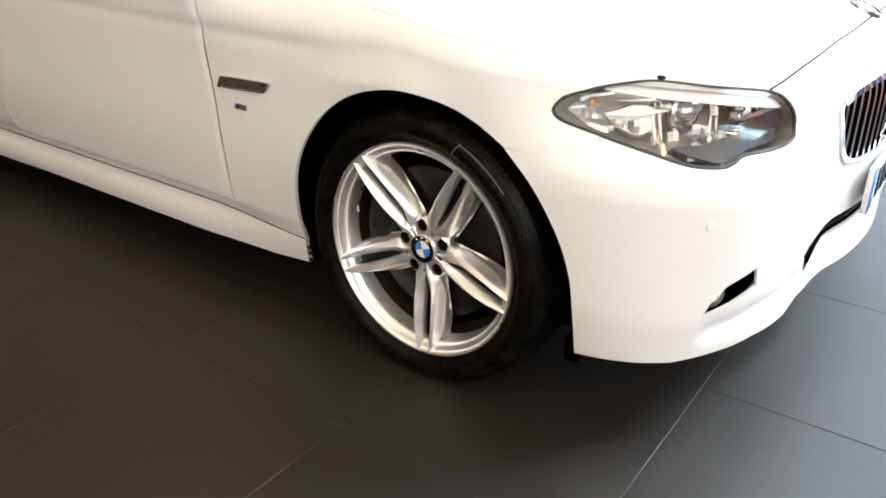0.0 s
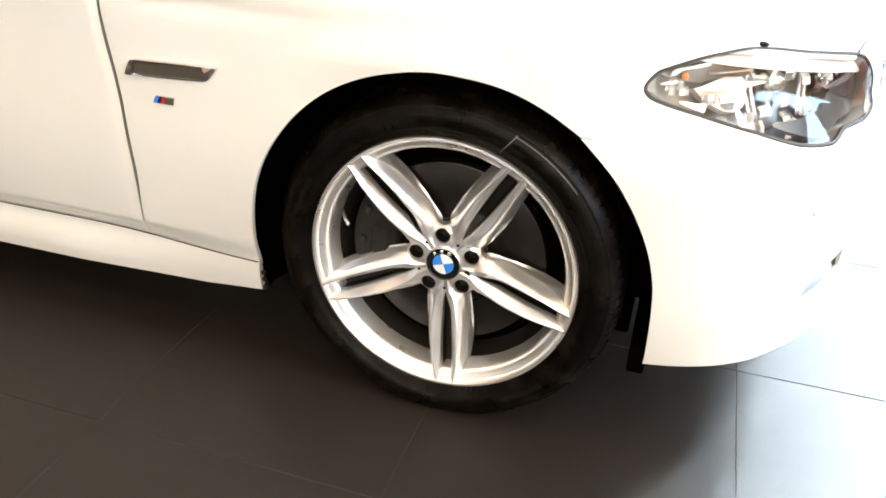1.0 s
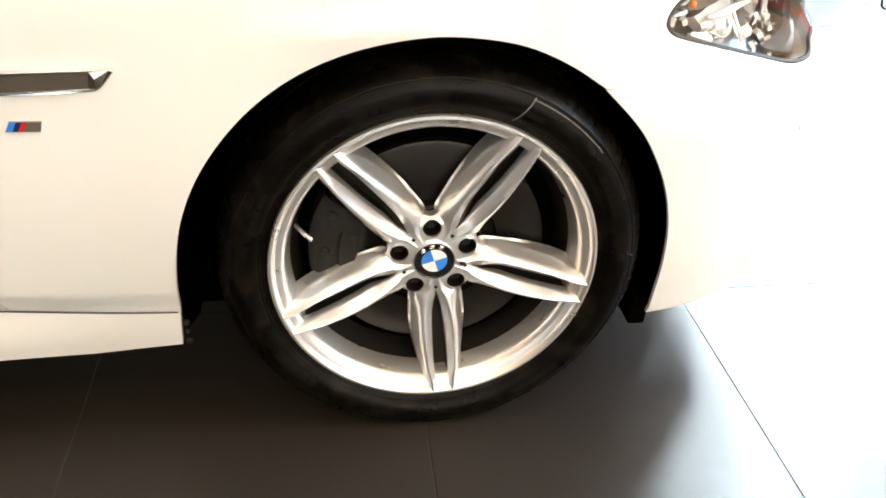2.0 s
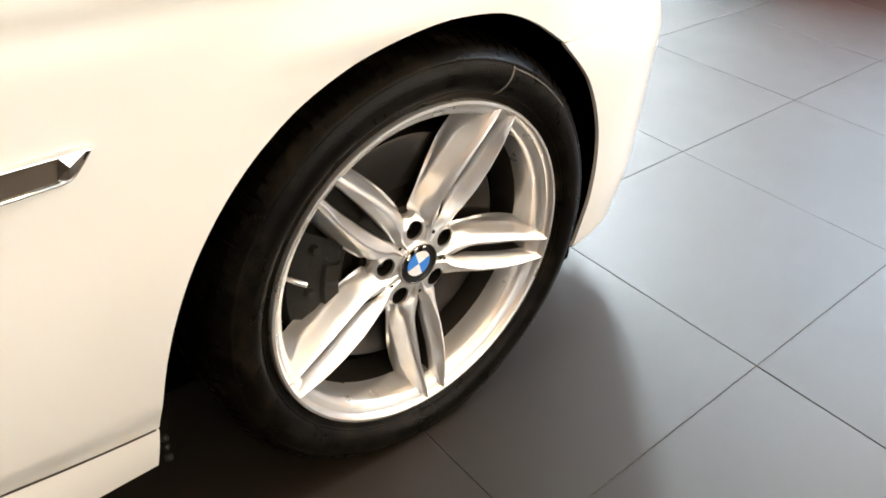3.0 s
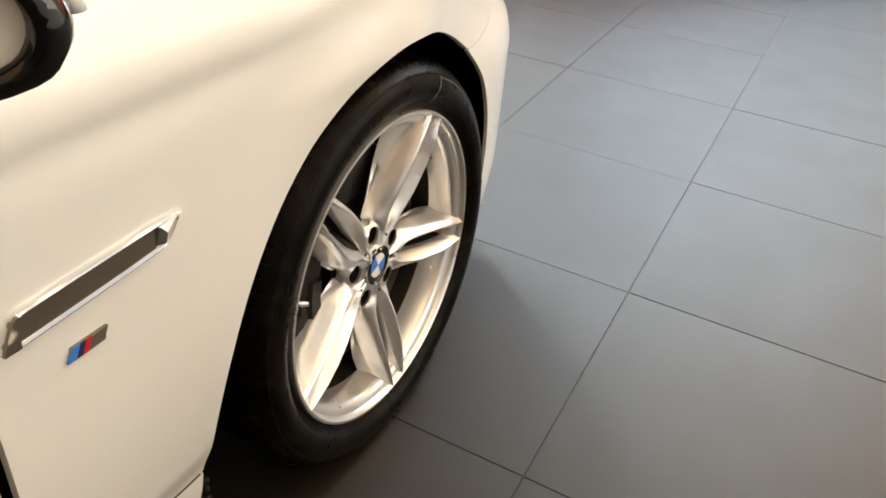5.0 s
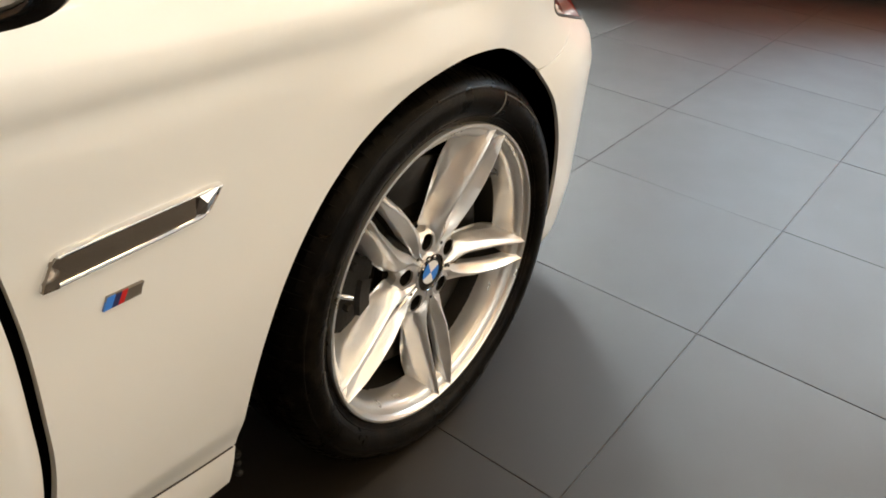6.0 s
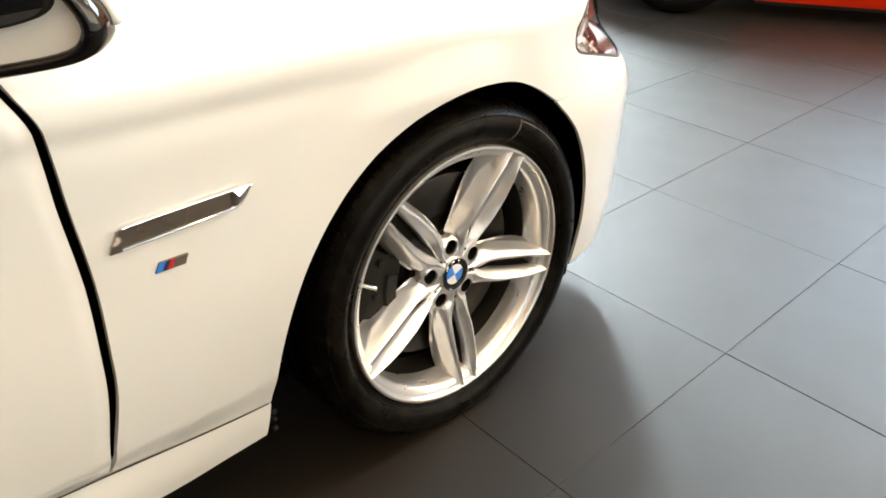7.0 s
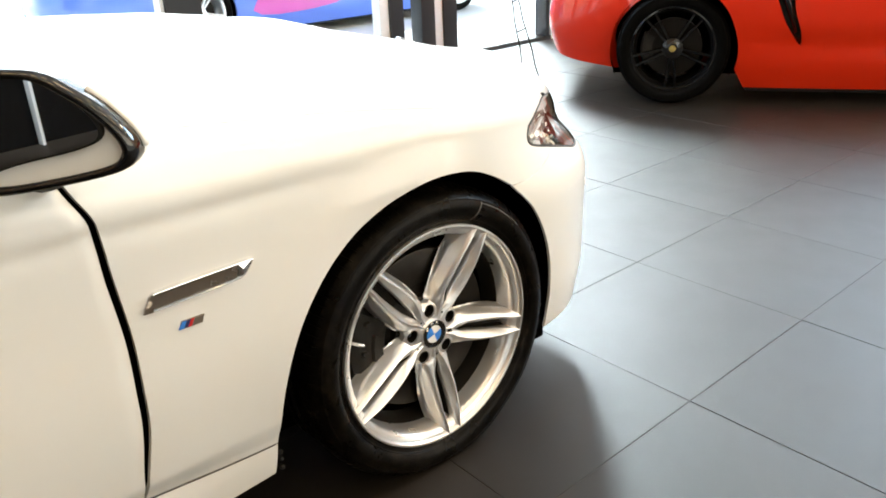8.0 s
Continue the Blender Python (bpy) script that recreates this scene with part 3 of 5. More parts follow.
def build_headlamp():
    outline = closed_round(LAMP, 3)
    lamp = part("headlamp", sheet(inset(outline, -0.001), skin, skin_normal, 0.015, 0.016, 0.001, holes=(inset(outline, 0.0028),)), GASKET, car,
                "clear headlamp in a dark grey gasket")
    lens = part("lens", sheet(inset(outline, 0.002), skin, skin_normal, 0.02, 0.0, 0.0), GLASS, lamp)
    lens.visible_shadow = False
    part("housing", sheet(inset(outline, -0.003), shifted(skin, skin_normal, 0.085), skin_normal, 0.02, 0.0), GREY_PLASTIC, lamp)
    # wall round the housing
    b = bmesh.new()
    ring = dense(inset(outline, 0.004), 0.02)
    A = [b.verts.new(skin(u, v) - skin_normal(u, v) * 0.004) for u, v in ring]
    B = [b.verts.new(skin(u, v) - skin_normal(u, v) * 0.086) for u, v in inset(ring, 0.012)]
    for i in range(len(ring)):
        b.faces.new((A[i - 1], A[i], B[i], B[i - 1]))
    bmesh.ops.recalc_face_normals(b, faces=b.faces)
    part("bezel", b, GREY_PLASTIC, lamp)
    def lm(pts):
        return [(0.319 + (u - 0.321) * 0.867, 0.622 + (v - 0.577) * 0.826) for u, v in pts]
    # pale brow along the top edge
    brow = [(0.42, 0.748), (0.50, 0.764), (0.62, 0.750), (0.76, 0.725), (0.82, 0.700), (0.81, 0.684), (0.75, 0.694), (0.62, 0.712), (0.50, 0.730)]
    part("light_guide", sheet(closed_round(lm(brow), 3), shifted(skin, skin_normal, 0.018), skin_normal, 0.015, 0.02), WHITE_PLASTIC, lamp)
    def bowl(u, v, r, d, mat, name):
        (u, v), = lm([(u, v)])
        n = skin_normal(u, v)
        aim = Vector((0, -1, 0)).rotation_difference((n * 0.25 + Vector((1.0, -0.05, 0))).normalized()).to_matrix().to_4x4()
        part(name, lathe([(r, -0.006), (r * 1.08, 0.0), (r * 0.98, 0.004), (r * 0.8, 0.016), (r * 0.55, 0.022), (r * 0.5, 0.012), (r * 0.3, 0.004), (0.0, 0.001)],
                         Matrix.Translation(skin(u, v) - n * d) @ aim, 40), mat, lamp)
    bowl(0.60, 0.672, 0.042, 0.050, SILVER_PLASTIC, "reflector")
    for u, v in lm([(0.60, 0.672)]):
        n = skin_normal(u, v)
        aim = Vector((0, -1, 0)).rotation_difference((n * 0.25 + Vector((1.0, -0.05, 0))).normalized()).to_matrix().to_4x4()
        part("projector", lathe([(0.0, -0.022), (0.012, -0.019), (0.021, -0.008), (0.024, 0.004)], Matrix.Translation(skin(u, v) - n * 0.052) @ aim, 32), SILVER_PLASTIC, lamp)
    # slim upright ribs and the lower dark shelf
    for u in (0.535, 0.548, 0.655, 0.667, 0.775, 0.787):
        pts = [skin(a, c) - skin_normal(a, c) * 0.042 for a, c in lm([(u, v) for v in np.linspace(0.635, 0.715, 5)])]
        part("rib", tube(pts, 0.004, 6), SILVER_PLASTIC, lamp)
    side = [(0.36, 0.711), (0.44, 0.738), (0.52, 0.742), (0.525, 0.70), (0.43, 0.694)]
    part("side_reflector", sheet(closed_round(lm(side), 3), shifted(skin, skin_normal, 0.03), skin_normal, 0.015, 0.02), LAMP_GREY, lamp, "smoky grey outer end of the lamp")
    wedge = [(0.43, 0.685), (0.52, 0.69), (0.53, 0.665), (0.49, 0.650)]
    part("side_reflector", sheet(closed_round(lm(wedge), 3), shifted(skin, skin_normal, 0.04), skin_normal, 0.015, 0.02), REFLECTOR, lamp)
    # bright strips of the outer reflector and the blade over the smoked corner
    for a0, c0, a1, c1, hw, mat in ((0.372, 0.731, 0.424, 0.752, 0.0050, REFLECTOR), (0.425, 0.7085, 0.520, 0.7100, 0.0032, WHITE_PLASTIC), (0.384, 0.6905, 0.414, 0.6830, 0.0055, REFLECTOR),
                                    (0.352, 0.716, 0.374, 0.7195, 0.0028, WHITE_PLASTIC), (0.430, 0.729, 0.498, 0.7405, 0.0026, SILVER_PLASTIC), (0.655, 0.692, 0.738, 0.7170, 0.0060, SILVER_PLASTIC)):
        bar = [(a0, c0 - hw * 0.6), (a1, c1 - hw), (a1 + hw, c1), (a1, c1 + hw), (a0, c0 + hw * 0.6), (a0 - hw, c0)]
        part("reflector_strip", sheet(closed_round(bar, 2), shifted(skin, skin_normal, 0.020), skin_normal, 0.010, 0.006), mat, lamp)
    shelf = [(0.56, 0.622), (0.62, 0.600), (0.668, 0.593), (0.72, 0.612), (0.80, 0.620), (0.826, 0.655), (0.80, 0.690), (0.74, 0.668), (0.69, 0.640), (0.62, 0.628)]
    part("shelf", sheet(closed_round(lm(shelf), 3), shifted(skin, skin_normal, 0.024), skin_normal, 0.015, 0.03), SMOKE, lamp, "smoked grey lower corner of the lamp")
    # many small facets of the silvered inner shell
    rng = random.Random(11)
    inner = inset(outline, 0.016)
    for k in range(96):
        u, v = rng.uniform(0.36, 0.70), rng.uniform(0.650, 0.765)
        if not inside((u, v), inner) or (u < 0.45 and k % 3):
            continue
        n, q = skin_normal(u, v), skin(u, v)
        t1 = (skin(u + 0.01, v) - q).normalized()
        t2 = n.cross(t1)
        w, h, d = rng.uniform(0.003, 0.012), rng.uniform(0.003, 0.013), rng.uniform(0.024, 0.05)
        s1, s2 = rng.uniform(-0.5, 0.5), rng.uniform(-0.5, 0.5)
        b = bmesh.new()
        rows = [[b.verts.new(q - n * d + t1 * w * i + t2 * h * j + n * (s1 * w * i + s2 * h * j - 0.004 * (i * i + j * j))) for i in (-1, 0, 1)] for j in (-1, 0, 1)]
        for A, B in zip(rows, rows[1:]):
            for i in range(2):
                b.faces.new((A[i], A[i + 1], B[i + 1], B[i]))
        part("facet", b, ((SILVER_PLASTIC, REFLECTOR, CHROME, WHITE_PLASTIC) if u > 0.44 else (REFLECTOR, WHITE_PLASTIC) * 2)[k % 4], lamp, smooth_faces=False)
    # small black bead added for the notch where the bonnet joint meets the lamp
    b = bmesh.new()
    bmesh.ops.create_uvsphere(b, u_segments=12, v_segments=8, radius=0.006, matrix=Matrix.Translation(skin(0.509, 0.789)) @ Matrix.Diagonal((1.6, 1, 0.7, 1)))
    part("washer_nozzle", b, BLACK, lamp)
    n = skin_normal(0.388, 0.733)
    b = bmesh.new()
    bmesh.ops.create_uvsphere(b, u_segments=16, v_segments=10, radius=0.006, matrix=Matrix.Translation(skin(0.388, 0.722) - n * 0.022))
    part("bulb", b, AMBER, lamp)


def build_vent():
    """Chrome-framed side repeater blade and the small striped badge under it."""
    n0 = skin_normal
    out = [(-0.6165, 0.6365), (-0.6130, 0.6440), (-0.6015, 0.6630), (-0.5960, 0.6675), (-0.5850, 0.6690), (-0.4400, 0.6725), (-0.4180, 0.6720), (-0.4150, 0.6695),
           (-0.4300, 0.6510), (-0.4390, 0.6425), (-0.4500, 0.6395), (-0.5900, 0.6345), (-0.6120, 0.6345)]
    ring = chaikin(out, 1)
    b = bmesh.new()
    loops = []
    for d, lift in ((0.0, -0.002), (0.0004, 0.0030), (0.0020, 0.0062), (0.0030, 0.0066), (0.0062, 0.0022), (0.0066, 0.0)):
        loops.append([b.verts.new(skin(u, v) + n0(u, v) * lift) for u, v in inset(ring, d)])
    for A, B in zip(loops, loops[1:]):
        for i in range(len(A)):
            b.faces.new((A[i - 1], A[i], B[i], B[i - 1]))
    bmesh.ops.recalc_face_normals(b, faces=b.faces)
    sharpen(b, 40)
    vent = part("side_vent", b, CHROME, car, "chrome-framed blade-shaped side vent")
    blade = [(-0.607, 0.6385), (-0.597, 0.6615), (-0.445, 0.667), (-0.444, 0.646), (-0.46, 0.642)]
    part("vent_blade", sheet(blade, skin, n0, 0.03, 0.004, 0.0034), DARK_CHROME, vent)
    end = [(-0.6155, 0.6368), (-0.6125, 0.6440), (-0.6020, 0.6615), (-0.5975, 0.6655), (-0.5920, 0.6640), (-0.5990, 0.6440), (-0.6000, 0.6362)]
    part("vent_end", sheet(end, skin, n0, 0.008, 0.006, 0.0072), DARK_CHROME, vent, "dark slanted end of the vent")
    b = bmesh.new()
    tip = [((-0.452, 0.646), 0.0035), ((-0.447, 0.668), 0.0068), ((-0.4225, 0.6700), 0.0066), ((-0.4330, 0.6535), 0.0064), ((-0.441, 0.6455), 0.0060), ((-0.441, 0.660), 0.0105)]
    vs = [b.verts.new(skin(*p) + n0(*p) * h) for p, h in tip]
    for i in range(5):
        b.faces.new((vs[i], vs[(i + 1) % 5], vs[5]))
    bmesh.ops.recalc_face_normals(b, faces=b.faces)
    part("vent_tip", b, CHROME, vent, "faceted chrome tip", smooth_faces=False)
    cols = ((-0.5615, -0.553, B_BLUE), (-0.553, -0.546, B_NAVY), (-0.546, -0.5395, B_RED), (-0.5395, -0.522, CHROME))
    badge = part("side_badge", sheet([(-0.5645, 0.5872), (-0.558, 0.6015), (-0.519, 0.6008), (-0.523, 0.5868)], skin, n0, 0.01, 0.004, 0.002), B_DARK, car, "small badge with blue, navy and red stripes")
    for a, b, mt in cols:
        part("badge_stripe", sheet([(a - 0.0035, 0.588), (a + 0.0035, 0.6005), (b + 0.0035, 0.6005), (b - 0.0035, 0.588)], skin, n0, 0.01, 0.003, 0.0035), mt if mt is not CHROME else B_DARK, badge)


def build_sill():
    line = [(-0.404, 0.246), (-0.66, 0.2535), (-1.2, 0.254), (-2.0, 0.255), (-2.55, 0.257), (-2.56, 0.145), (-2.2, 0.137), (-1.78, 0.150), (-1.2, 0.151), (-0.81, 0.152), (-0.556, 0.157), (-0.412, 0.172)]
    def skirt(u, v):
        return skin(u, v) - Vector((0, lut(v, (0.12, 0.155, 0.185, 0.215, 0.238, 0.252), (0.036, 0.042, 0.038, 0.027, 0.012, 0.001)), 0)) * (0.24 + 0.76 * smooth(-0.44, -0.90, u))
    ob = part("side_skirt", sheet(line, skirt, skin_normal, 0.014, 0.014), PAINT, car)
    mirrored(ob, "side_skirt", car)
    # thin bead added to draw the dark gap over the skirt
    top = [(u, lut(-u, (0.408, 0.66, 1.2, 2.0, 2.54), (0.2475, 0.2550, 0.2555, 0.2565, 0.2585))) for u in np.linspace(-0.408, -2.54, 60)]
    ob = part("skirt_seal", tube([skin(u, v) + skin_normal(u, v) * 0.0002 for u, v in top], 0.0012, 6), GASKET, car, "thin dark grey strip standing in for the gap over the skirt")
    mirrored(ob, "skirt_seal", car)
    # rolled under edge behind the skirt and the black end by the wheel
    b = bmesh.new()
    box(b, -2.56, -0.42, 0.085, 0.16, 0.16, 0.275, 0.01)
    part("under_sill", b, BLACK, car)
    box_part("floor_pan", (-3.4, 0.35, 0.16, 2 * CY - 0.16, 0.17, 0.22), DARK, car)
    # two unseen boxes added to stop sun leaking through the hollow nose
    box_part("under_tray", (0.345, 0.60, CY - 0.64, CY + 0.64, 0.188, 0.20), DARK, car)
    box_part("radiator_pack", (0.30, 0.52, CY - 0.62, CY + 0.62, 0.28, 0.66), DARK, car)
    # black air deflector under the bumper's corner, before the wheel
    p = skin(0.383, 0.187)
    b = box(bmesh.new(), p.x - 0.028, p.x + 0.004, p.y + 0.004, p.y + 0.26, 0.158, 0.215, 0.005)
    ob = part("air_deflector", b, DARK, car, "black rubber air deflector")
    mirrored(ob, "air_deflector", car)
    b = bmesh.new()
    for z, r in ((0.185, 0.006), (0.205, 0.005), (0.222, 0.006)):
        bmesh.ops.create_uvsphere(b, u_segments=10, v_segments=8, radius=r, matrix=Matrix.Translation((-0.399, 0.04, z)))
    part("skirt_clip", b, BLACK, car)



def build_liner():
    """Black felt inside the arch, from the lip of the wing to the inner wall."""
    lip = [(-0.399, 0.17)] + smooth_line(ARCH, 5) + smooth_line(ARCH_FRONT, 4)[1:]
    b = bmesh.new()
    rows = []
    for u, v in lip:
        p = skin(u, v) - skin_normal(u, v) * 0.006
        d = Vector((p.x + 0.004, 0, p.z - 0.317)).normalized()
        q = Vector((-0.004, 0, 0.317)) + d * 0.415
        rows.append([b.verts.new(w) for w in (p + d * 0.002, p + d * 0.012 + Vector((0, 0.03, 0)), Vector((q.x, max(p.y, 0.05) + 0.06, q.z)), Vector((q.x, 0.36, q.z)), Vector((-0.004, 0.38, 0.30)))])
    for A, B in zip(rows, rows[1:]):
        for i in range(4):
            b.faces.new((A[i], A[i + 1], B[i + 1], B[i]))
    bmesh.ops.remove_doubles(b, verts=b.verts, dist=1e-5)
    ob = part("arch_liner", b, DARK, car)
    mirrored(ob, "arch_liner", car)


def build_door():
    du, dv = [p[0] for p in DOOR_LINE[::-1]], [p[1] for p in DOOR_LINE[::-1]]

    def door_skin(u, v):
        back = lut(v, dv, du) - u
        return skin(u, v) - skin_normal(u, v) * 0.006 * (1 - smooth(0.004, 0.030, back)) * smooth(0.262, 0.36, v) * (1 - smooth(0.88, 0.97, v))

    def door_normal(u, v):
        e = 0.004
        return (door_skin(u + e, v) - door_skin(u - e, v)).cross(door_skin(u, v + e) - door_skin(u, v - e)).normalized()
    front = [(u - lut(v, (0.26, 0.42, 0.70, 0.86, 0.97), (0.005, 0.012, 0.012, 0.009, 0.006)), v) for u, v in smooth_line(DOOR_LINE, 5)]
    line = front[::-1] + [(-0.76, 0.985), (-1.2, 0.985), (-1.85, 0.985), (-1.86, 0.60), (-1.83, 0.262)]
    line[0] = (-0.666, 0.262)
    door = part("front_door", sheet(line, door_skin, door_normal, 0.010, 0.10, lip=0.003), PAINT, car)
    ob = part("door_trim", sheet(inset(line, 0.012), shifted(skin, skin_normal, 0.114), skin_normal, 0.04, 0.0), TRIM, door)
    # window frame and glass
    top = [skin(-1.02, 0.985), Vector((-1.12, 0.24, 1.22)), Vector((-1.30, 0.30, 1.36)), Vector((-1.72, 0.33, 1.405)), Vector((-1.74, 0.17, 1.10)), skin(-1.70, 0.985)]
    part("window_frame", tube(top, 0.018, 8), BLACK_GLOSS, door)
    b = bmesh.new()
    b.faces.new([b.verts.new(p + Vector((0, 0.012, 0))) for p in top])
    part("window_pane", b, TINT, door, smooth_faces=False)
    part("belt_strip", tube([skin(u, 0.985) + Vector((0, -0.004, 0.004)) for u in np.linspace(-1.02, -1.69, 16)], 0.008, 8), BLACK_GLOSS, door)
    part("door_handle", tube([skin(-1.65, 0.83) + Vector((0, -0.008, 0)), skin(-1.67, 0.83) + Vector((0, -0.035, 0)), skin(-1.80, 0.835) + Vector((0, -0.035, 0)), skin(-1.82, 0.835) + Vector((0, -0.008, 0))], 0.011, 10), PAINT, door)
    build_mirror(door)
    # dark tube added behind the gap between wing and door to deepen its shade
    part("door_seal", tube([skin(u - 0.004, v) - skin_normal(u, v) * 0.026 for u, v in smooth_line(DOOR_LINE, 4)[3:]], 0.0125, 8), DARK, car)
    # dark sleeve of the hinge side, seen in the gap
    b = bmesh.new()
    box(b, -0.80, -0.60, 0.062, 0.12, 0.26, 0.80, 0.004)
    part("hinge_pillar", b, DARK, car)
    box_part("inner_bulkhead", (-3.2, -0.60, 0.30, 2 * CY - 0.30, 0.22, 0.80), TRIM, car)


MIR_C, MIR_W, MIR_H = Vector((-0.738, -0.129, 0.977)), 0.125, 0.076


def build_mirror(door):
    """Wing mirror: a black framed glass in a white cap on a short black foot; local axes: width along -y, glass faces -x, turned outwards."""
    turn = Matrix.Rotation(radians(50), 3, "Z")
    OUTER = [(-1.0, -0.86), (-0.47, -1.0), (0.13, -0.90), (0.78, -0.70), (0.97, -0.50), (0.97, -0.18), (0.74, 0.32), (0.48, 0.66), (0.19, 0.93), (-0.30, 1.0), (-1.0, 1.0)]
    GLASS_LINE = [(-0.96, -0.76), (-0.72, -0.78), (-0.17, -0.50), (0.42, -0.30), (0.66, -0.14), (0.69, 0.10), (0.53, 0.46), (0.24, 0.82), (-0.30, 0.90), (-0.94, 0.90)]

    def shape(s, line=OUTER):
        return closed_round([(MIR_W * p[0] * s, MIR_H * p[1] * s) for p in line], 4)

    def ring(bm, s, x, dy=0.0, dz=0.0, line=OUTER):
        return [bm.verts.new(MIR_C + turn @ Vector((x, -p[0] + dy, p[1] + dz))) for p in shape(s, line)]

    def bridge(bm, A, B):
        for i in range(len(A)):
            bm.faces.new((A[i - 1], A[i], B[i], B[i - 1]))
    b = bmesh.new()
    R = [ring(b, s, x) for s, x in ((1.0, -0.004), (1.02, 0.012), (1.02, 0.03))]
    I = [ring(b, s, x) for s, x in ((0.90, -0.006), (0.87, 0.004))]
    bridge(b, R[0], R[1]), bridge(b, R[1], R[2]), bridge(b, I[0], R[0]), bridge(b, I[1], I[0])
    bmesh.ops.recalc_face_normals(b, faces=b.faces)
    part("mirror_frame", b, BLACK_GLOSS, door, "gloss black frame of the wing mirror")
    b = bmesh.new()
    R = [ring(b, s, x, dz=dz) for s, x, dz in ((1.0, 0.028, 0.0), (1.01, 0.05, 0.002), (0.93, 0.085, 0.006), (0.74, 0.112, 0.01), (0.4, 0.125, 0.012))]
    for A, B in zip(R, R[1:]):
        bridge(b, A, B)
    b.faces.new(R[-1])
    bmesh.ops.recalc_face_normals(b, faces=b.faces)
    part("mirror_cap", b, PAINT, door)
    b = bmesh.new()
    b.faces.new(ring(b, 0.875, 0.006))
    part("mirror_surround", b, PAINT, door, "white inner surround under the glass", smooth_faces=False)
    b = bmesh.new()
    R, B = ring(b, 1.0, 0.001, line=GLASS_LINE), ring(b, 1.0, 0.008, line=GLASS_LINE)
    bridge(b, R, B)
    b.faces.new(R)
    part("mirror_glass", b, MIRROR, door, smooth_faces=False)
    b = bmesh.new()
    R, I = ring(b, 1.03, -0.001, line=GLASS_LINE), ring(b, 0.985, -0.0005, line=GLASS_LINE)
    B = ring(b, 1.05, 0.006, line=GLASS_LINE)
    bridge(b, R, I), bridge(b, R, B)
    bmesh.ops.recalc_face_normals(b, faces=b.faces)
    part("glass_edge", b, BLACK, door)
    b = tube([MIR_C + Vector((0.05, 0.09, -0.065)), MIR_C + Vector((0.04, 0.12, -0.085)), MIR_C + Vector((0.03, 0.17, -0.095))], [0.028, 0.026, 0.03], 12)
    part("mirror_foot", b, BLACK, door)
    b = tube([MIR_C + turn @ Vector((0.03, -p[0] * 1.0, p[1])) for p in shape(1.03)[18:28]], 0.005, 8)
    part("indicator_strip", b, WHITE_PLASTIC, door)


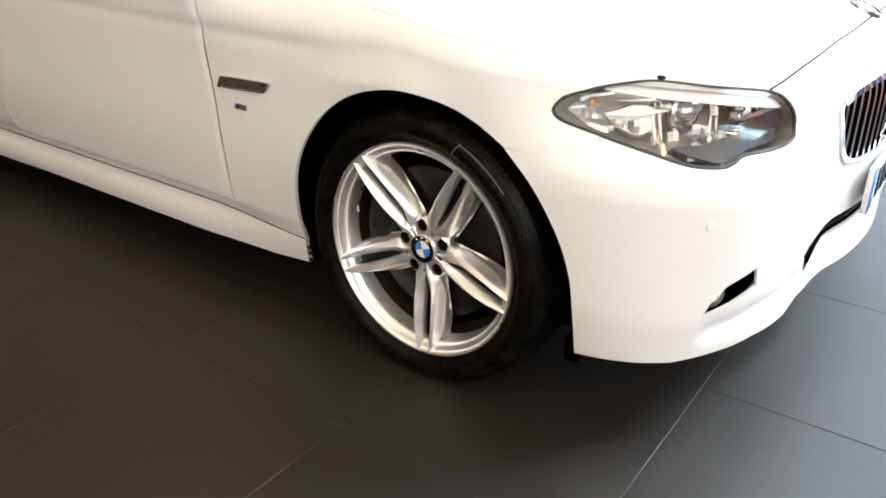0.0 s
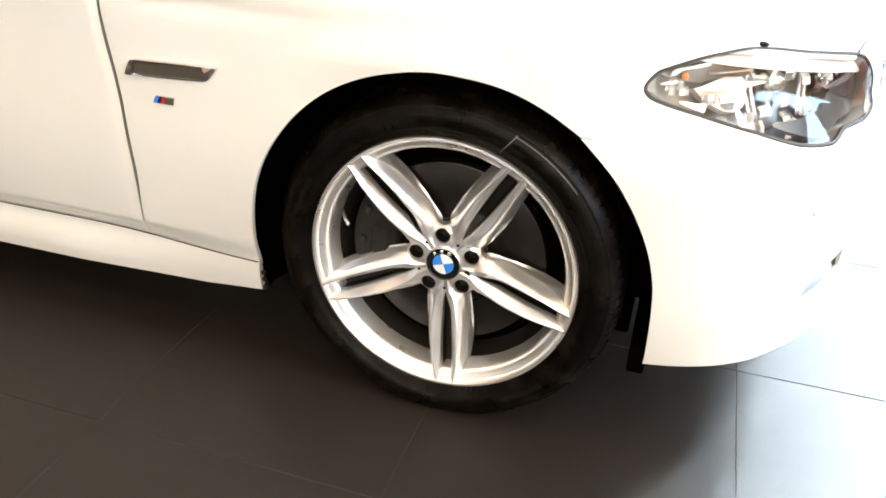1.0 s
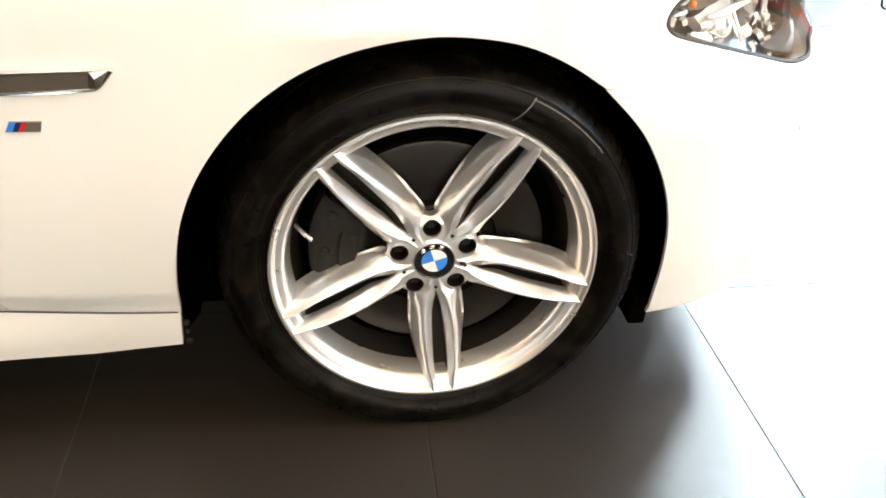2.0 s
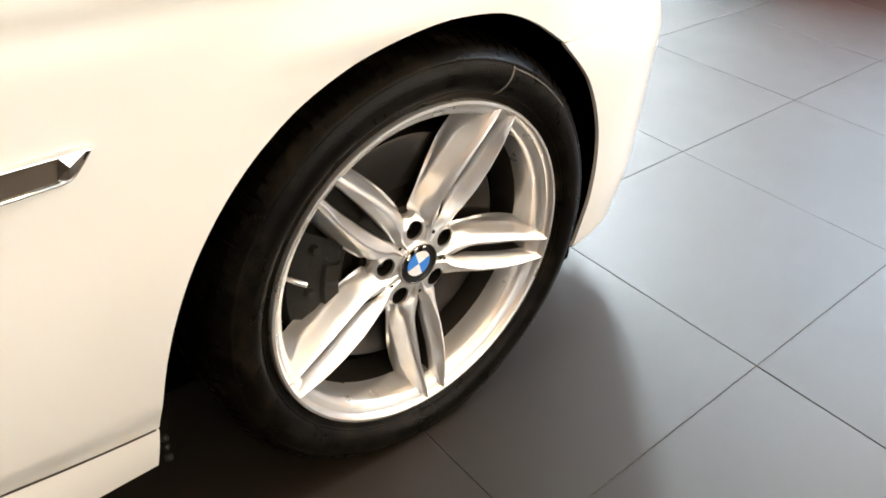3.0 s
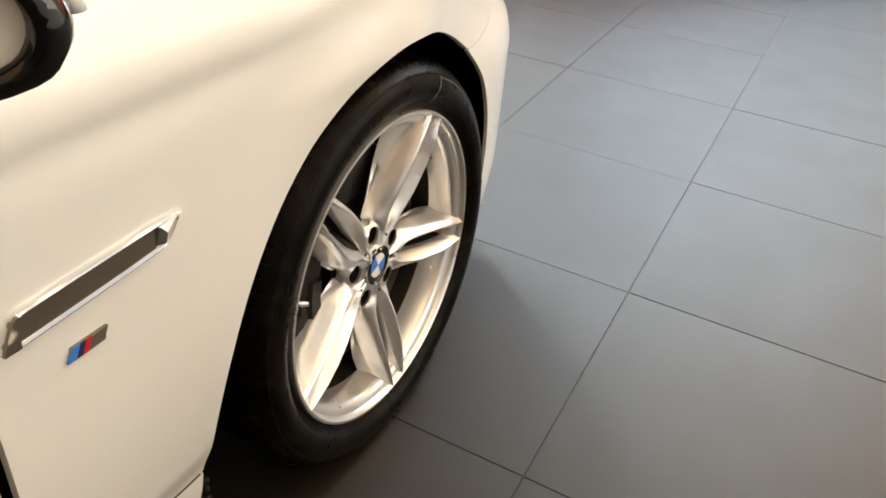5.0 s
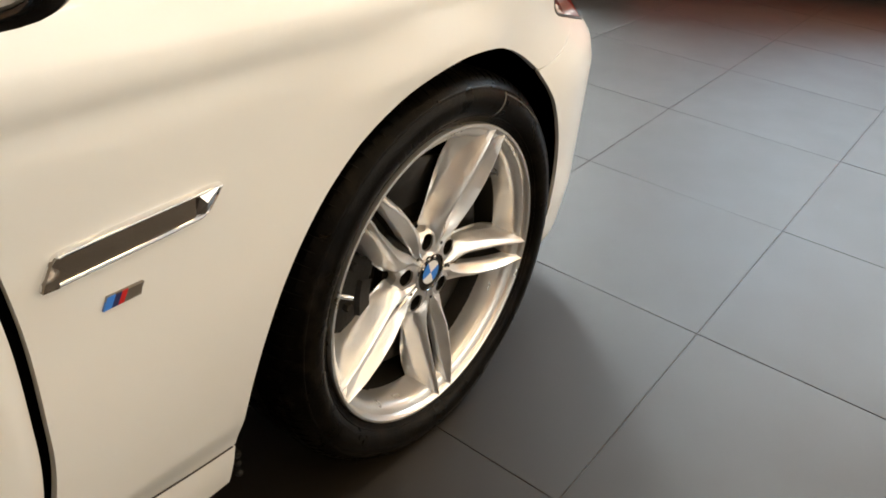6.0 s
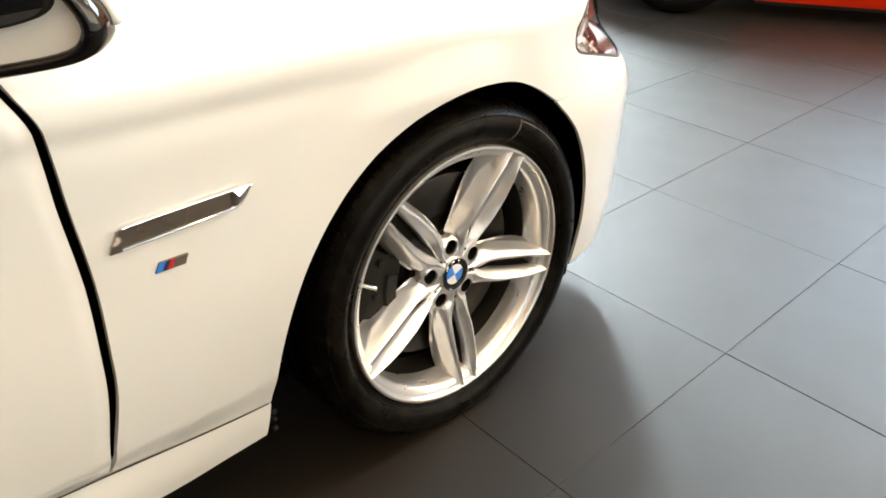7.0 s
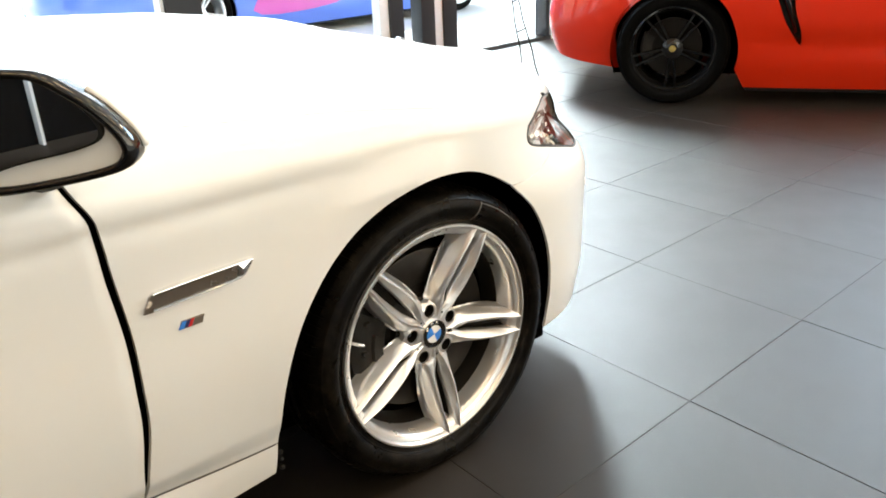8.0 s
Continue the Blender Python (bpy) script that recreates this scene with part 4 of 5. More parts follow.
def build_rest():
    """Rear flank, roof and glass, plain, for the parts of the car that close it."""
    arch = [(-2.985 + 0.385 * math.cos(a), 0.315 + 0.388 * math.sin(a)) for a in np.linspace(radians(-10), radians(190), 30)]
    end = X0 + XR - U_END
    line = [(-1.836, 0.262), (-1.866, 0.60), (-1.856, 0.985), (-2.6, 1.01), (-3.3, 1.03), (end, 0.98), (end, 0.25), (-3.5, 0.22)] + arch[::-1][0:] + [(-2.56, 0.262)]
    ob = part("rear_flank", sheet(line, skin, skin_normal, 0.045, 0.02), PAINT, car)
    mirrored(ob, "rear_flank", car)
    front = [(-0.666, 0.262), (-0.645, 0.5), (-0.65, 0.7), (-0.705, 0.965), (-0.76, 0.985), (-1.85, 0.985), (-1.86, 0.60), (-1.83, 0.262)]
    ob = part("far_door", sheet(front, skin, skin_normal, 0.045, 0.02), PAINT, car)
    ob.data.transform(Matrix.Translation((0, 2 * CY, 0)) @ Matrix.Diagonal((1, -1, 1, 1)))
    ob.data.flip_normals()
    b = bmesh.new()
    xs = [(-1.62, 1.415, 0.56), (-1.9, 1.45, 0.58), (-2.3, 1.455, 0.58), (-2.75, 1.41, 0.55)]
    rows = [[b.verts.new((x, CY + w * t, z - 0.05 * t * t)) for t in np.linspace(-1, 1, 13)] for x, z, w in xs]
    for A, B in zip(rows, rows[1:]):
        for i in range(12):
            b.faces.new((A[i], A[i + 1], B[i + 1], B[i]))
    bmesh.ops.solidify(b, geom=b.faces[:], thickness=0.03)
    part("roof", b, PAINT, car)
    def quad(name, pts, mat, n=8):
        b = bmesh.new()
        A, B, C, D = [Vector(p) for p in pts]
        rows = [[b.verts.new(A.lerp(B, i / n).lerp(D.lerp(C, i / n), j / n) ) for i in range(n + 1)] for j in range(n + 1)]
        for P, Q in zip(rows, rows[1:]):
            for i in range(n):
                b.faces.new((P[i], P[i + 1], Q[i + 1], Q[i]))
        return part(name, b, mat, car)
    quad("windscreen", [(-0.86, CY - 0.66, 1.03), (-0.86, CY + 0.66, 1.03), (-1.62, CY + 0.55, 1.37), (-1.62, CY - 0.55, 1.37)], TINT)
    quad("rear_window", [(-3.35, CY - 0.6, 1.06), (-3.35, CY + 0.6, 1.06), (-2.75, CY + 0.54, 1.37), (-2.75, CY - 0.54, 1.37)], TINT)
    quad("cowl", [(-0.74, CY - 0.66, 1.00), (-0.74, CY + 0.66, 1.00), (-0.87, CY + 0.68, 1.035), (-0.87, CY - 0.68, 1.035)], BLACK)
    quad("boot_lid", [(-3.33, CY - 0.72, 1.055), (-3.33, CY + 0.72, 1.055), (-3.85, CY + 0.6, 1.02), (-3.85, CY - 0.6, 1.02)], PAINT)
    for sg in (-1, 1):
        part("roof_pillar", tube([(-0.80, CY + sg * 0.71, 1.01), (-1.1, CY + sg * 0.66, 1.19), (-1.62, CY + sg * 0.57, 1.385), (-2.2, CY + sg * 0.575, 1.40), (-2.75, CY + sg * 0.55, 1.37), (-3.4, CY + sg * 0.68, 1.05)], 0.035, 8), PAINT, car)
        quad("side_window", [(-1.72, CY + sg * 0.70, 1.0), (-3.2, CY + sg * 0.68, 1.03), (-2.75, CY + sg * 0.56, 1.36), (-1.72, CY + sg * 0.58, 1.38)], TINT)
    # foot of the windscreen pillar behind the bonnet
    for m in (0, 1):
        b = bmesh.new()
        A, B, C, D = skin(-0.70, 0.967), skin(-1.03, 0.985), Vector((-1.10, 0.245, 1.19)), Vector((-0.72, 0.262, 1.004))
        rows = [[b.verts.new(A.lerp(B, i / 6).lerp(D.lerp(C, i / 6), j / 6) + Vector((0, -0.02, 0.03)) * math.sin(math.pi * j / 6)) for i in range(7)] for j in range(7)]
        for P, Q in zip(rows, rows[1:]):
            for i in range(6):
                b.faces.new((P[i], P[i + 1], Q[i + 1], Q[i]) if m else (P[i + 1], P[i], Q[i], Q[i + 1]))
        if m:
            b.transform(Matrix.Translation((0, 2 * CY, 0)) @ Matrix.Diagonal((1, -1, 1, 1)))
        part("pillar_foot", b, PAINT, car)
    # shoulders between the flanks and the side windows
    for m in (0, 1):
        b = bmesh.new()
        rows = []
        for u in np.linspace(-1.0, -3.62, 40):
            u = float(u)
            p = skin(u, lut(-u, (1.0, 1.85, 2.6, 3.3, 3.7), (0.983, 0.983, 1.008, 1.028, 1.025)))
            q = Vector((max(u, -3.55), CY - lut(-u, (1.0, 1.7, 3.2, 3.7), (0.69, 0.705, 0.685, 0.62)), lut(-u, (1.0, 1.7, 3.2, 3.7), (1.02, 1.005, 1.035, 1.03))))
            rows.append([b.verts.new(p.lerp(q, k / 4) + Vector((0, 0, 0.008 * math.sin(math.pi * k / 4)))) for k in range(5)])
        for A, B in zip(rows, rows[1:]):
            for i in range(4):
                b.faces.new((A[i], A[i + 1], B[i + 1], B[i]) if m else (A[i + 1], A[i], B[i], B[i + 1]))
        if m:
            b.transform(Matrix.Translation((0, 2 * CY, 0)) @ Matrix.Diagonal((1, -1, 1, 1)))
        part("shoulder", b, PAINT, car)
    part("wiper", tube([(-0.80, CY - 0.62, 1.045), (-0.84, CY - 0.2, 1.06), (-0.85, CY + 0.1, 1.062)], 0.009, 6), BLACK, car)


def press_flat(bm):
    """The contact patch: rubber stops at the floor, and the sidewall bulges a little over it."""
    for v in bm.verts:
        if v.co.z < FLOOR_Z + 0.06 and v.co.y < 0.03:
            v.co.y -= 0.004 * smooth(FLOOR_Z + 0.06, FLOOR_Z + 0.015, v.co.z)
        v.co.z = max(v.co.z, FLOOR_Z)


def wheel(name, m, parent):
    """Alloy wheel with five double spokes, tyre and brake, face towards -y, turned so that a spoke stands near the bottom."""
    lip = [(0.2585, 0.012), (0.2590, 0.002), (0.2575, -0.003), (0.2535, -0.0035), (0.2495, 0.000), (0.2475, 0.006), (0.240, 0.009), (0.2345, 0.014), (0.2315, 0.024),
           (0.2285, 0.047), (0.2265, 0.058)]
    w = part(name, lathe(lip, m, 128), RIM, parent, "silver five double-spoke alloy wheel")
    # barrel colour carries the inner shade along with brake dust
    part("barrel", lathe([(0.2266, 0.0575), (0.222, 0.075), (0.214, 0.11), (0.212, 0.20), (0.250, 0.215)], m, 96), SHADE_DUST, w, "rim barrel darkened brown for shade and brake dust")
    tyre = [(0.252, 0.016), (0.2575, 0.006), (0.262, 0.001), (0.268, -0.0005), (0.2700, -0.0030), (0.2708, -0.0040), (0.2718, -0.0038), (0.276, -0.0085), (0.284, -0.0125), (0.294, -0.014), (0.304, -0.012), (0.312, -0.007), (0.3135, -0.0072),
            (0.3155, -0.0062), (0.317, -0.0042), (0.3235, 0.003), (0.329, 0.012), (0.333, 0.024), (0.3352, 0.045)]
    y = 0.045
    for k in range(4):
        tyre += [(0.3354, y + 0.004), (0.3354, y + 0.030), (0.328, y + 0.032), (0.328, y + 0.040)]
        y += 0.042
    tyre += [(0.3352, 0.212), (0.329, 0.232), (0.31, 0.245), (0.28, 0.246), (0.25, 0.225)]
    rubber = lathe(tyre, m, 144)
    press_flat(rubber)
    part("tyre", rubber, RUBBER, w, "black low-profile tyre with moulded marks")
    # blocks of the tread's shoulder
    b = bmesh.new()
    for k in range(104):
        a = 2 * math.pi * k / 104
        c = [b.verts.new((r * math.cos(a + da), y, r * math.sin(a + da))) for da in (-0.021, 0.021) for r, y in ((0.3235, 0.0022), (0.3300, 0.0105), (0.3345, 0.0225), (0.3366, 0.0430))]
        for i in range(3):
            b.faces.new((c[i], c[i + 1], c[i + 5], c[i + 4]))
        for o in (0, 4):
            lo = [b.verts.new((r * math.cos(a + (-0.021 if o == 0 else 0.021)), y, r * math.sin(a + (-0.021 if o == 0 else 0.021)))) for r, y in ((0.3222, 0.0045), (0.3280, 0.0130), (0.3320, 0.0250), (0.3340, 0.0440))]
            for i in range(3):
                b.faces.new((c[o + i], c[o + i + 1], lo[i + 1], lo[i]))
    bmesh.ops.recalc_face_normals(b, faces=b.faces)
    b.transform(m)
    press_flat(b)
    part("tread", b, RUBBER, w, smooth_faces=False)
    # moulded block marks and scuffs on the sidewall
    def on_wall(r, a, dy=0.0):
        yy = lut(r, (0.268, 0.276, 0.284, 0.294, 0.304, 0.312), (-0.0005, -0.0085, -0.0125, -0.014, -0.012, -0.007))
        return Vector((r * math.cos(a), yy - dy, r * math.sin(a)))
    rng = random.Random(4)
    marks = []
    for a0, n, r0, r1 in ((100, 6, 0.281, 0.297), (62, 4, 0.284, 0.293), (150, 5, 0.284, 0.293), (210, 6, 0.281, 0.297), (300, 6, 0.284, 0.294), (20, 5, 0.283, 0.295)):
        for k in range(n):
            marks.append((radians(a0 + 3.1 * k), r0, r1, radians(1.1 + 0.5 * rng.random())))
    for a, r0, r1, da in marks:
        b = bmesh.new()
        rr = [r0 + (r1 - r0) * j / 4 for j in range(5)]
        top = [[b.verts.new(on_wall(r, a + s * da, 0.0009)) for s in (-1, 0, 1)] for r in rr]
        for A, B in zip(top, top[1:]):
            for i in range(2):
                b.faces.new((A[i], A[i + 1], B[i + 1], B[i]))
        b.transform(m)
        part("tyre_mark", b, RUBBER_MARK, w)
    b = tube([m @ on_wall(r, radians(68 - 60 * (r - 0.27)), 0.001) for r in np.linspace(0.268, 0.312, 9)], 0.0012, 6)
    part("tyre_scuff", b, SCUFF, w)
    b = tube([m @ on_wall(0.309, radians(a), 0.001) for a in np.linspace(40, 66, 14)], 0.0011, 6)
    part("tyre_scuff", b, SCUFF, w)
    # spokes
    def face(r):
        return lut(r, (0.036, 0.06, 0.09, 0.13, 0.17, 0.21, 0.245, 0.252), (0.0300, 0.0285, 0.0230, 0.0135, 0.0060, 0.0012, -0.0005, -0.0005))
    def half(r):
        return lut(r, (0.036, 0.048, 0.055, 0.060, 0.064, 0.069, 0.076, 0.085, 0.104, 0.125, 0.148, 0.17, 0.19, 0.21, 0.226, 0.240, 0.252), (0.0135, 0.0165, 0.0190, 0.0235, 0.0300, 0.0355, 0.0383, 0.0395, 0.0410, 0.0420, 0.0412, 0.0394, 0.0372, 0.0345, 0.0312, 0.0282, 0.0264))
    def groove(r):
        return lut(r, (0.062, 0.072, 0.085, 0.105, 0.13, 0.17, 0.21, 0.252), (0.0006, 0.0020, 0.0050, 0.0078, 0.0098, 0.0112, 0.0116, 0.0112))
    for k in range(5):
        b = bmesh.new()
        rows = []
        for j in range(73):
            r = 0.036 + (0.2535 - 0.036) * j / 72
            h, g, f = half(r), groove(r), face(r)
            deep = 0.040 * smooth(0.066, 0.120, r) * (1 - 0.3 * smooth(0.225, 0.252, r))
            ends = smooth(0.222, 0.252, r)
            bow = smooth(0.060, 0.12, r) * (1 - smooth(0.19, 0.245, r))
            flank = 0.030 + 0.028 * smooth(0.07, 0.2, r) - 0.030 * ends
            wb, yb = h + 0.006 - 0.008 * ends, f + flank
            cr = g + (h - g) * (0.38 + 0.08 * bow)
            k1, k2 = 0.005 + 0.019 * bow + 0.003 * ends, 0.003 + 0.0115 * bow + 0.002 * ends
            prof = [(-wb, yb), (-h - (wb - h) * 0.45, f + k1 + 0.012 + (yb - f - k1 - 0.012) * 0.62), (-h - 0.0026 * min(1, bow + ends), f + k1 + 0.012), (-h, f + k1 + 0.0055), (-h + 0.0030, f + k1 + 0.0006), (-cr - (h - cr) * 0.62, f + k1 * 0.42), (-cr - (h - cr) * 0.25, f + k1 * 0.02 - 0.0012),
                    (-cr - 0.0012, f - 0.0026), (-cr, f - 0.0030), (-cr + 0.0012, f - 0.0024), (-g - (cr - g) * 0.5, f - 0.0024 + k2 * 0.6), (-g - 0.0016, f - 0.0024 + k2), (-g - 0.0002, f + k2),
                    (-g + 0.0004, f + 0.004 + deep * 0.6), (-g * 0.8, f + 0.004 + deep), (-g * 0.3, f + 0.004 + deep)]
            prof = prof + [(-a, c) for a, c in prof[::-1]]
            rows.append([b.verts.new((r, yy, t)) for t, yy in prof])
        for A, B in zip(rows, rows[1:]):
            for i in range(len(A) - 1):
                # groove floors get the dark paint: their deep shade is painted in
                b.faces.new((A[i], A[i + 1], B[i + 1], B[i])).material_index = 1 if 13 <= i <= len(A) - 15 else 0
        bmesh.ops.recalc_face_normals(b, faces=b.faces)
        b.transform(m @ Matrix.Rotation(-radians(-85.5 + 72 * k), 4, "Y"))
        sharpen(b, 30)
        part("spoke", b, [ALLOY, SHADE_DUST], w)
    # hub with bolt holes
    def ring2(cx, cy, r, n=28):
        return [(cx + r * math.cos(2 * math.pi * i / n), cy + r * math.sin(2 * math.pi * i / n)) for i in range(n)]
    def hub_r(a):
        d = (math.degrees(a) + 85.5) % 72
        return 0.0900 - 0.0145 * math.exp(-((d - 36) / 17) ** 2)
    outer = [(hub_r(a) * math.cos(a), hub_r(a) * math.sin(a)) for a in [2 * math.pi * i / 120 for i in range(120)]]
    bolts = [ring2(0.0570 * math.cos(radians(-49.5 + 72 * k)), 0.0570 * math.sin(radians(-49.5 + 72 * k)), 0.0148) for k in range(5)]
    def hub_fn(u, v):
        r = math.hypot(u, v)
        d = (math.degrees(math.atan2(v, u)) + 85.5) % 72
        y0 = 0.0290 + 0.020 * smooth(0.066, 0.088, r) + 0.003 * smooth(0.040, 0.060, r) * (1 - math.exp(-((d - 36) / 20) ** 2))
        return Vector((u, y0, v))
    b = sheet(outer, hub_fn, lambda u, v: Vector((0, -1, 0)), 0.006, 0.016, holes=bolts)
    b.transform(m)
    part("hub_face", b, ALLOY, w)
    for k in range(5):
        a = radians(-49.5 + 72 * k)
        mm = m @ Matrix.Translation((0.0570 * math.cos(a), 0.03, 0.0570 * math.sin(a)))
        # socket coloured dark for the shade inside the hole
        part("bolt_socket", lathe([(0.0149, 0.001), (0.0140, 0.024), (0.0, 0.025)], mm, 28), SHADE_DUST, w)
        part("wheel_bolt", lathe([(0.0, 0.014), (0.0070, 0.014), (0.0085, 0.016), (0.0115, 0.0205), (0.0125, 0.024)], mm, 6), BLACK, w)
        a2 = radians(-85.5 + 72 * k)
        mm = m @ Matrix.Translation((0.052 * math.cos(a2), 0.0245, 0.052 * math.sin(a2)))
        part("rivet", lathe([(0.0, 0.0005), (0.0022, 0.0003), (0.0030, 0.0012)], mm, 12), BLACK, w)
    emblem(m @ Matrix.Translation((0, 0.0265, 0)), 0.0335, w)
    b = bmesh.new()
    box(b, 0.042, 0.051, 0.0262, 0.029, -0.012, -0.006)
    b.transform(m)
    part("hub_badge", b, BLACK_GLOSS, w)
    b = tube([m @ Vector((-0.214, 0.05, 0.06)), m @ Vector((-0.200, 0.03, 0.055)), m @ Vector((-0.190, 0.018, 0.052))], [0.0045, 0.004, 0.0035], 10)
    part("valve", b, SILVER_PLASTIC, w)
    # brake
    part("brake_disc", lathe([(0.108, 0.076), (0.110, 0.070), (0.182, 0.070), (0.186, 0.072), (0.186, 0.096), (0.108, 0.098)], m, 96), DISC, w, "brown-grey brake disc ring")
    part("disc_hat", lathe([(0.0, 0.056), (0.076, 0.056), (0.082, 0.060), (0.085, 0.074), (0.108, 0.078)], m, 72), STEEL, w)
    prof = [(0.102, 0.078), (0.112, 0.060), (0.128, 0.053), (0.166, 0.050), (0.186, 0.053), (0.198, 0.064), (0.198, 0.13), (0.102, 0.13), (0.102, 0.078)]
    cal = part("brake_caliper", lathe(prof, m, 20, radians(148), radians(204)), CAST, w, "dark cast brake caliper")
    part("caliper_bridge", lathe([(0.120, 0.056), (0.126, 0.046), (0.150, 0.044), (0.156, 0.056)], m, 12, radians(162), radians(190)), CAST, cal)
    for deg, rr in ((154, 0.176), (198, 0.176), (176, 0.172)):
        a = radians(deg)
        part("caliper_bolt", lathe([(0.0, 0.0), (0.006, 0.0), (0.0075, 0.002), (0.0075, 0.014)], m @ Matrix.Translation((rr * math.cos(a), 0.043, rr * math.sin(a))), 6), CAST, cal)
    part("dust_shield", lathe([(0.0, 0.105), (0.208, 0.105), (0.213, 0.098)], m, 48), DARK, w)
    return w


build_fender()
build_bumper()
build_hood()
build_headlamp()
build_vent()
build_sill()
build_liner()
build_door()
build_rest()
WHEEL_M = Matrix.Translation((0, 0.0, 0.335)) @ Matrix.Rotation(radians(-1.7), 4, "X")
front_wheel = wheel("wheel", WHEEL_M, car)


def turn_copy(src, m, parent):
    """A copy of a wheel with its parts, its meshes turned to another place."""
    o = src.copy()
    scene.collection.objects.link(o)
    o.parent = parent
    o.matrix_basis = m
    for c in src.children:
        k = c.copy()
        scene.collection.objects.link(k)
        k.parent = o
    return o


turn_copy(front_wheel, Matrix.Translation((-2.968, 0, 0)), car)
FAR = Matrix.Translation((0, 2 * CY, 0)) @ Matrix.Rotation(math.pi, 4, "Z")
turn_copy(front_wheel, FAR, car)
turn_copy(front_wheel, Matrix.Translation((-2.968, 0, 0)) @ FAR, car)


# ---- the other cars on show ----
def show_car(name, label, paint, place, length=4.28, width=1.80, height=1.29, rear=0.86, base=2.475, wheel_r=0.335, coupe=True, rim_mat=None, livery=False):
    """A plain car with its nose towards +x, standing on z = 0, near flank towards -y; x = 0 at the rear axle."""
    ob = thing(name, label, "car", place)
    x_mid, half_l, half_w = base / 2 + (length - base - rear - rear) / 2, length / 2, width / 2
    n_e = 4.2

    def plan2(t):
        """t from 0, the tail, to 1, the nose, along the near flank."""
        a = math.pi * (1 - t)
        c, s = math.cos(a), math.sin(a)
        return x_mid + half_l * math.copysign(abs(c) ** (2 / n_e), c), -half_w * abs(s) ** (2 / n_e)
    ts = np.linspace(0, 1, 600)
    pts = np.array([plan2(float(t)) for t in ts])
    arc = np.concatenate(([0], np.cumsum(np.hypot(np.diff(pts[:, 0]), np.diff(pts[:, 1])))))
    mid = float(np.interp(0, pts[:, 0], arc))

    def fn(u, v):
        x, y = float(np.interp(u + mid, arc, pts[:, 0])), float(np.interp(u + mid, arc, pts[:, 1]))
        hips = 0.035 * math.exp(-((x) / 0.5) ** 2) * smooth(0.35, 0.62, v) + 0.02 * math.exp(-((x - base) / 0.5) ** 2) * smooth(0.35, 0.62, v)
        tuck = 0.07 * ((0.55 - v) / 0.4) ** 2 if v < 0.55 else 0.55 * max(0.0, v - 0.66) ** 1.5
        swage = 0.02 * math.exp(-((v - 0.36) / 0.07) ** 2) * smooth(0.3, 0.7, x) * (1 - smooth(base - 0.7, base - 0.3, x))
        k = (half_w + hips - tuck + swage * -1 - 0.02) / half_w
        kx = 1 - 0.10 * max(0.0, (v - 0.5)) - 0.12 * max(0.0, 0.42 - v)
        return Vector((x_mid + (x - x_mid) * kx, y * k, v))

    def nfn(u, v):
        e = 0.006
        return (fn(u + e, v) - fn(u - e, v)).cross(fn(u, v + e) - fn(u, v - e)).normalized()
    ub = base
    u0, u1 = -mid + 0.004, float(arc[-1]) - mid - 0.004
    ra = wheel_r + 0.032

    def arch(c):
        return [(c + ra * math.cos(a), wheel_r + ra * math.sin(a)) for a in np.linspace(radians(200), radians(-20), 30)]
    belt = 0.86
    line = [(u0, 0.42), (u0 + 0.30, 0.33), (u0 + 0.55, 0.245), (-ra - 0.02, 0.20)] + arch(0) + [(ra + 0.03, 0.095), (ub - ra - 0.03, 0.095)] + arch(ub) + [(ub + ra + 0.03, 0.19), (u1, 0.19), (u1, 0.62),
            (ub + 0.3, 0.72), (ub - 0.3, 0.80), (base * 0.55, belt - 0.02), (0.1, belt), (-0.4, belt - 0.02), (u0, 0.80)]
    scoop = [(0.47, 0.80), (0.53, 0.66), (0.61, 0.50), (0.69, 0.375), (0.715, 0.36), (0.705, 0.44), (0.65, 0.58), (0.60, 0.80)]
    body = part("body", sheet(line, fn, nfn, 0.05, 0.03, holes=((closed_round(scoop, 3),) if coupe else ())), paint, ob)
    me = body.data.copy()
    me.transform(Matrix.Diagonal((1, -1, 1, 1)))
    me.flip_normals()
    o = new("body", me)
    o.parent = ob
    # deck between the flanks, cabin and floor
    b = bmesh.new()
    rows = []
    for k in range(30):
        u = u0 + (u1 - u0) * k / 29
        v = lut(u, [p[0] for p in line[-6:]][::-1], [p[1] for p in line[-6:]][::-1])
        p = fn(u, v)
        rows.append([b.verts.new((p.x, p.y * (1 - 2 * j / 12), p.z + 0.10 * (1 - (1 - j / 6) ** 2))) for j in range(13)])
    for A, B in zip(rows, rows[1:]):
        for i in range(12):
            b.faces.new((A[i], A[i + 1], B[i + 1], B[i]))
    part("deck", b, paint, ob)
    b = bmesh.new()
    prof = [(-0.45, 0.93, 0.60), (0.15, height - 0.1, 0.56), (0.75, height, 0.56), (1.15, height - 0.04, 0.57), (1.75, 0.92, 0.66)]
    if not coupe:
        prof = [(-0.6, 0.93, 0.66), (-0.35, height - 0.08, 0.58), (0.6, height, 0.58), (1.4, height - 0.05, 0.58), (2.1, 0.92, 0.68)]
    rows = [[b.verts.new((x, w * (1 - 2 * j / 8), z - 0.06 * (1 - j / 4) ** 2)) for j in range(9)] for x, z, w in prof]
    for A, B in zip(rows, rows[1:]):
        for i in range(8):
            b.faces.new((A[i], A[i + 1], B[i + 1], B[i]))
    part("roof", b, paint, ob)
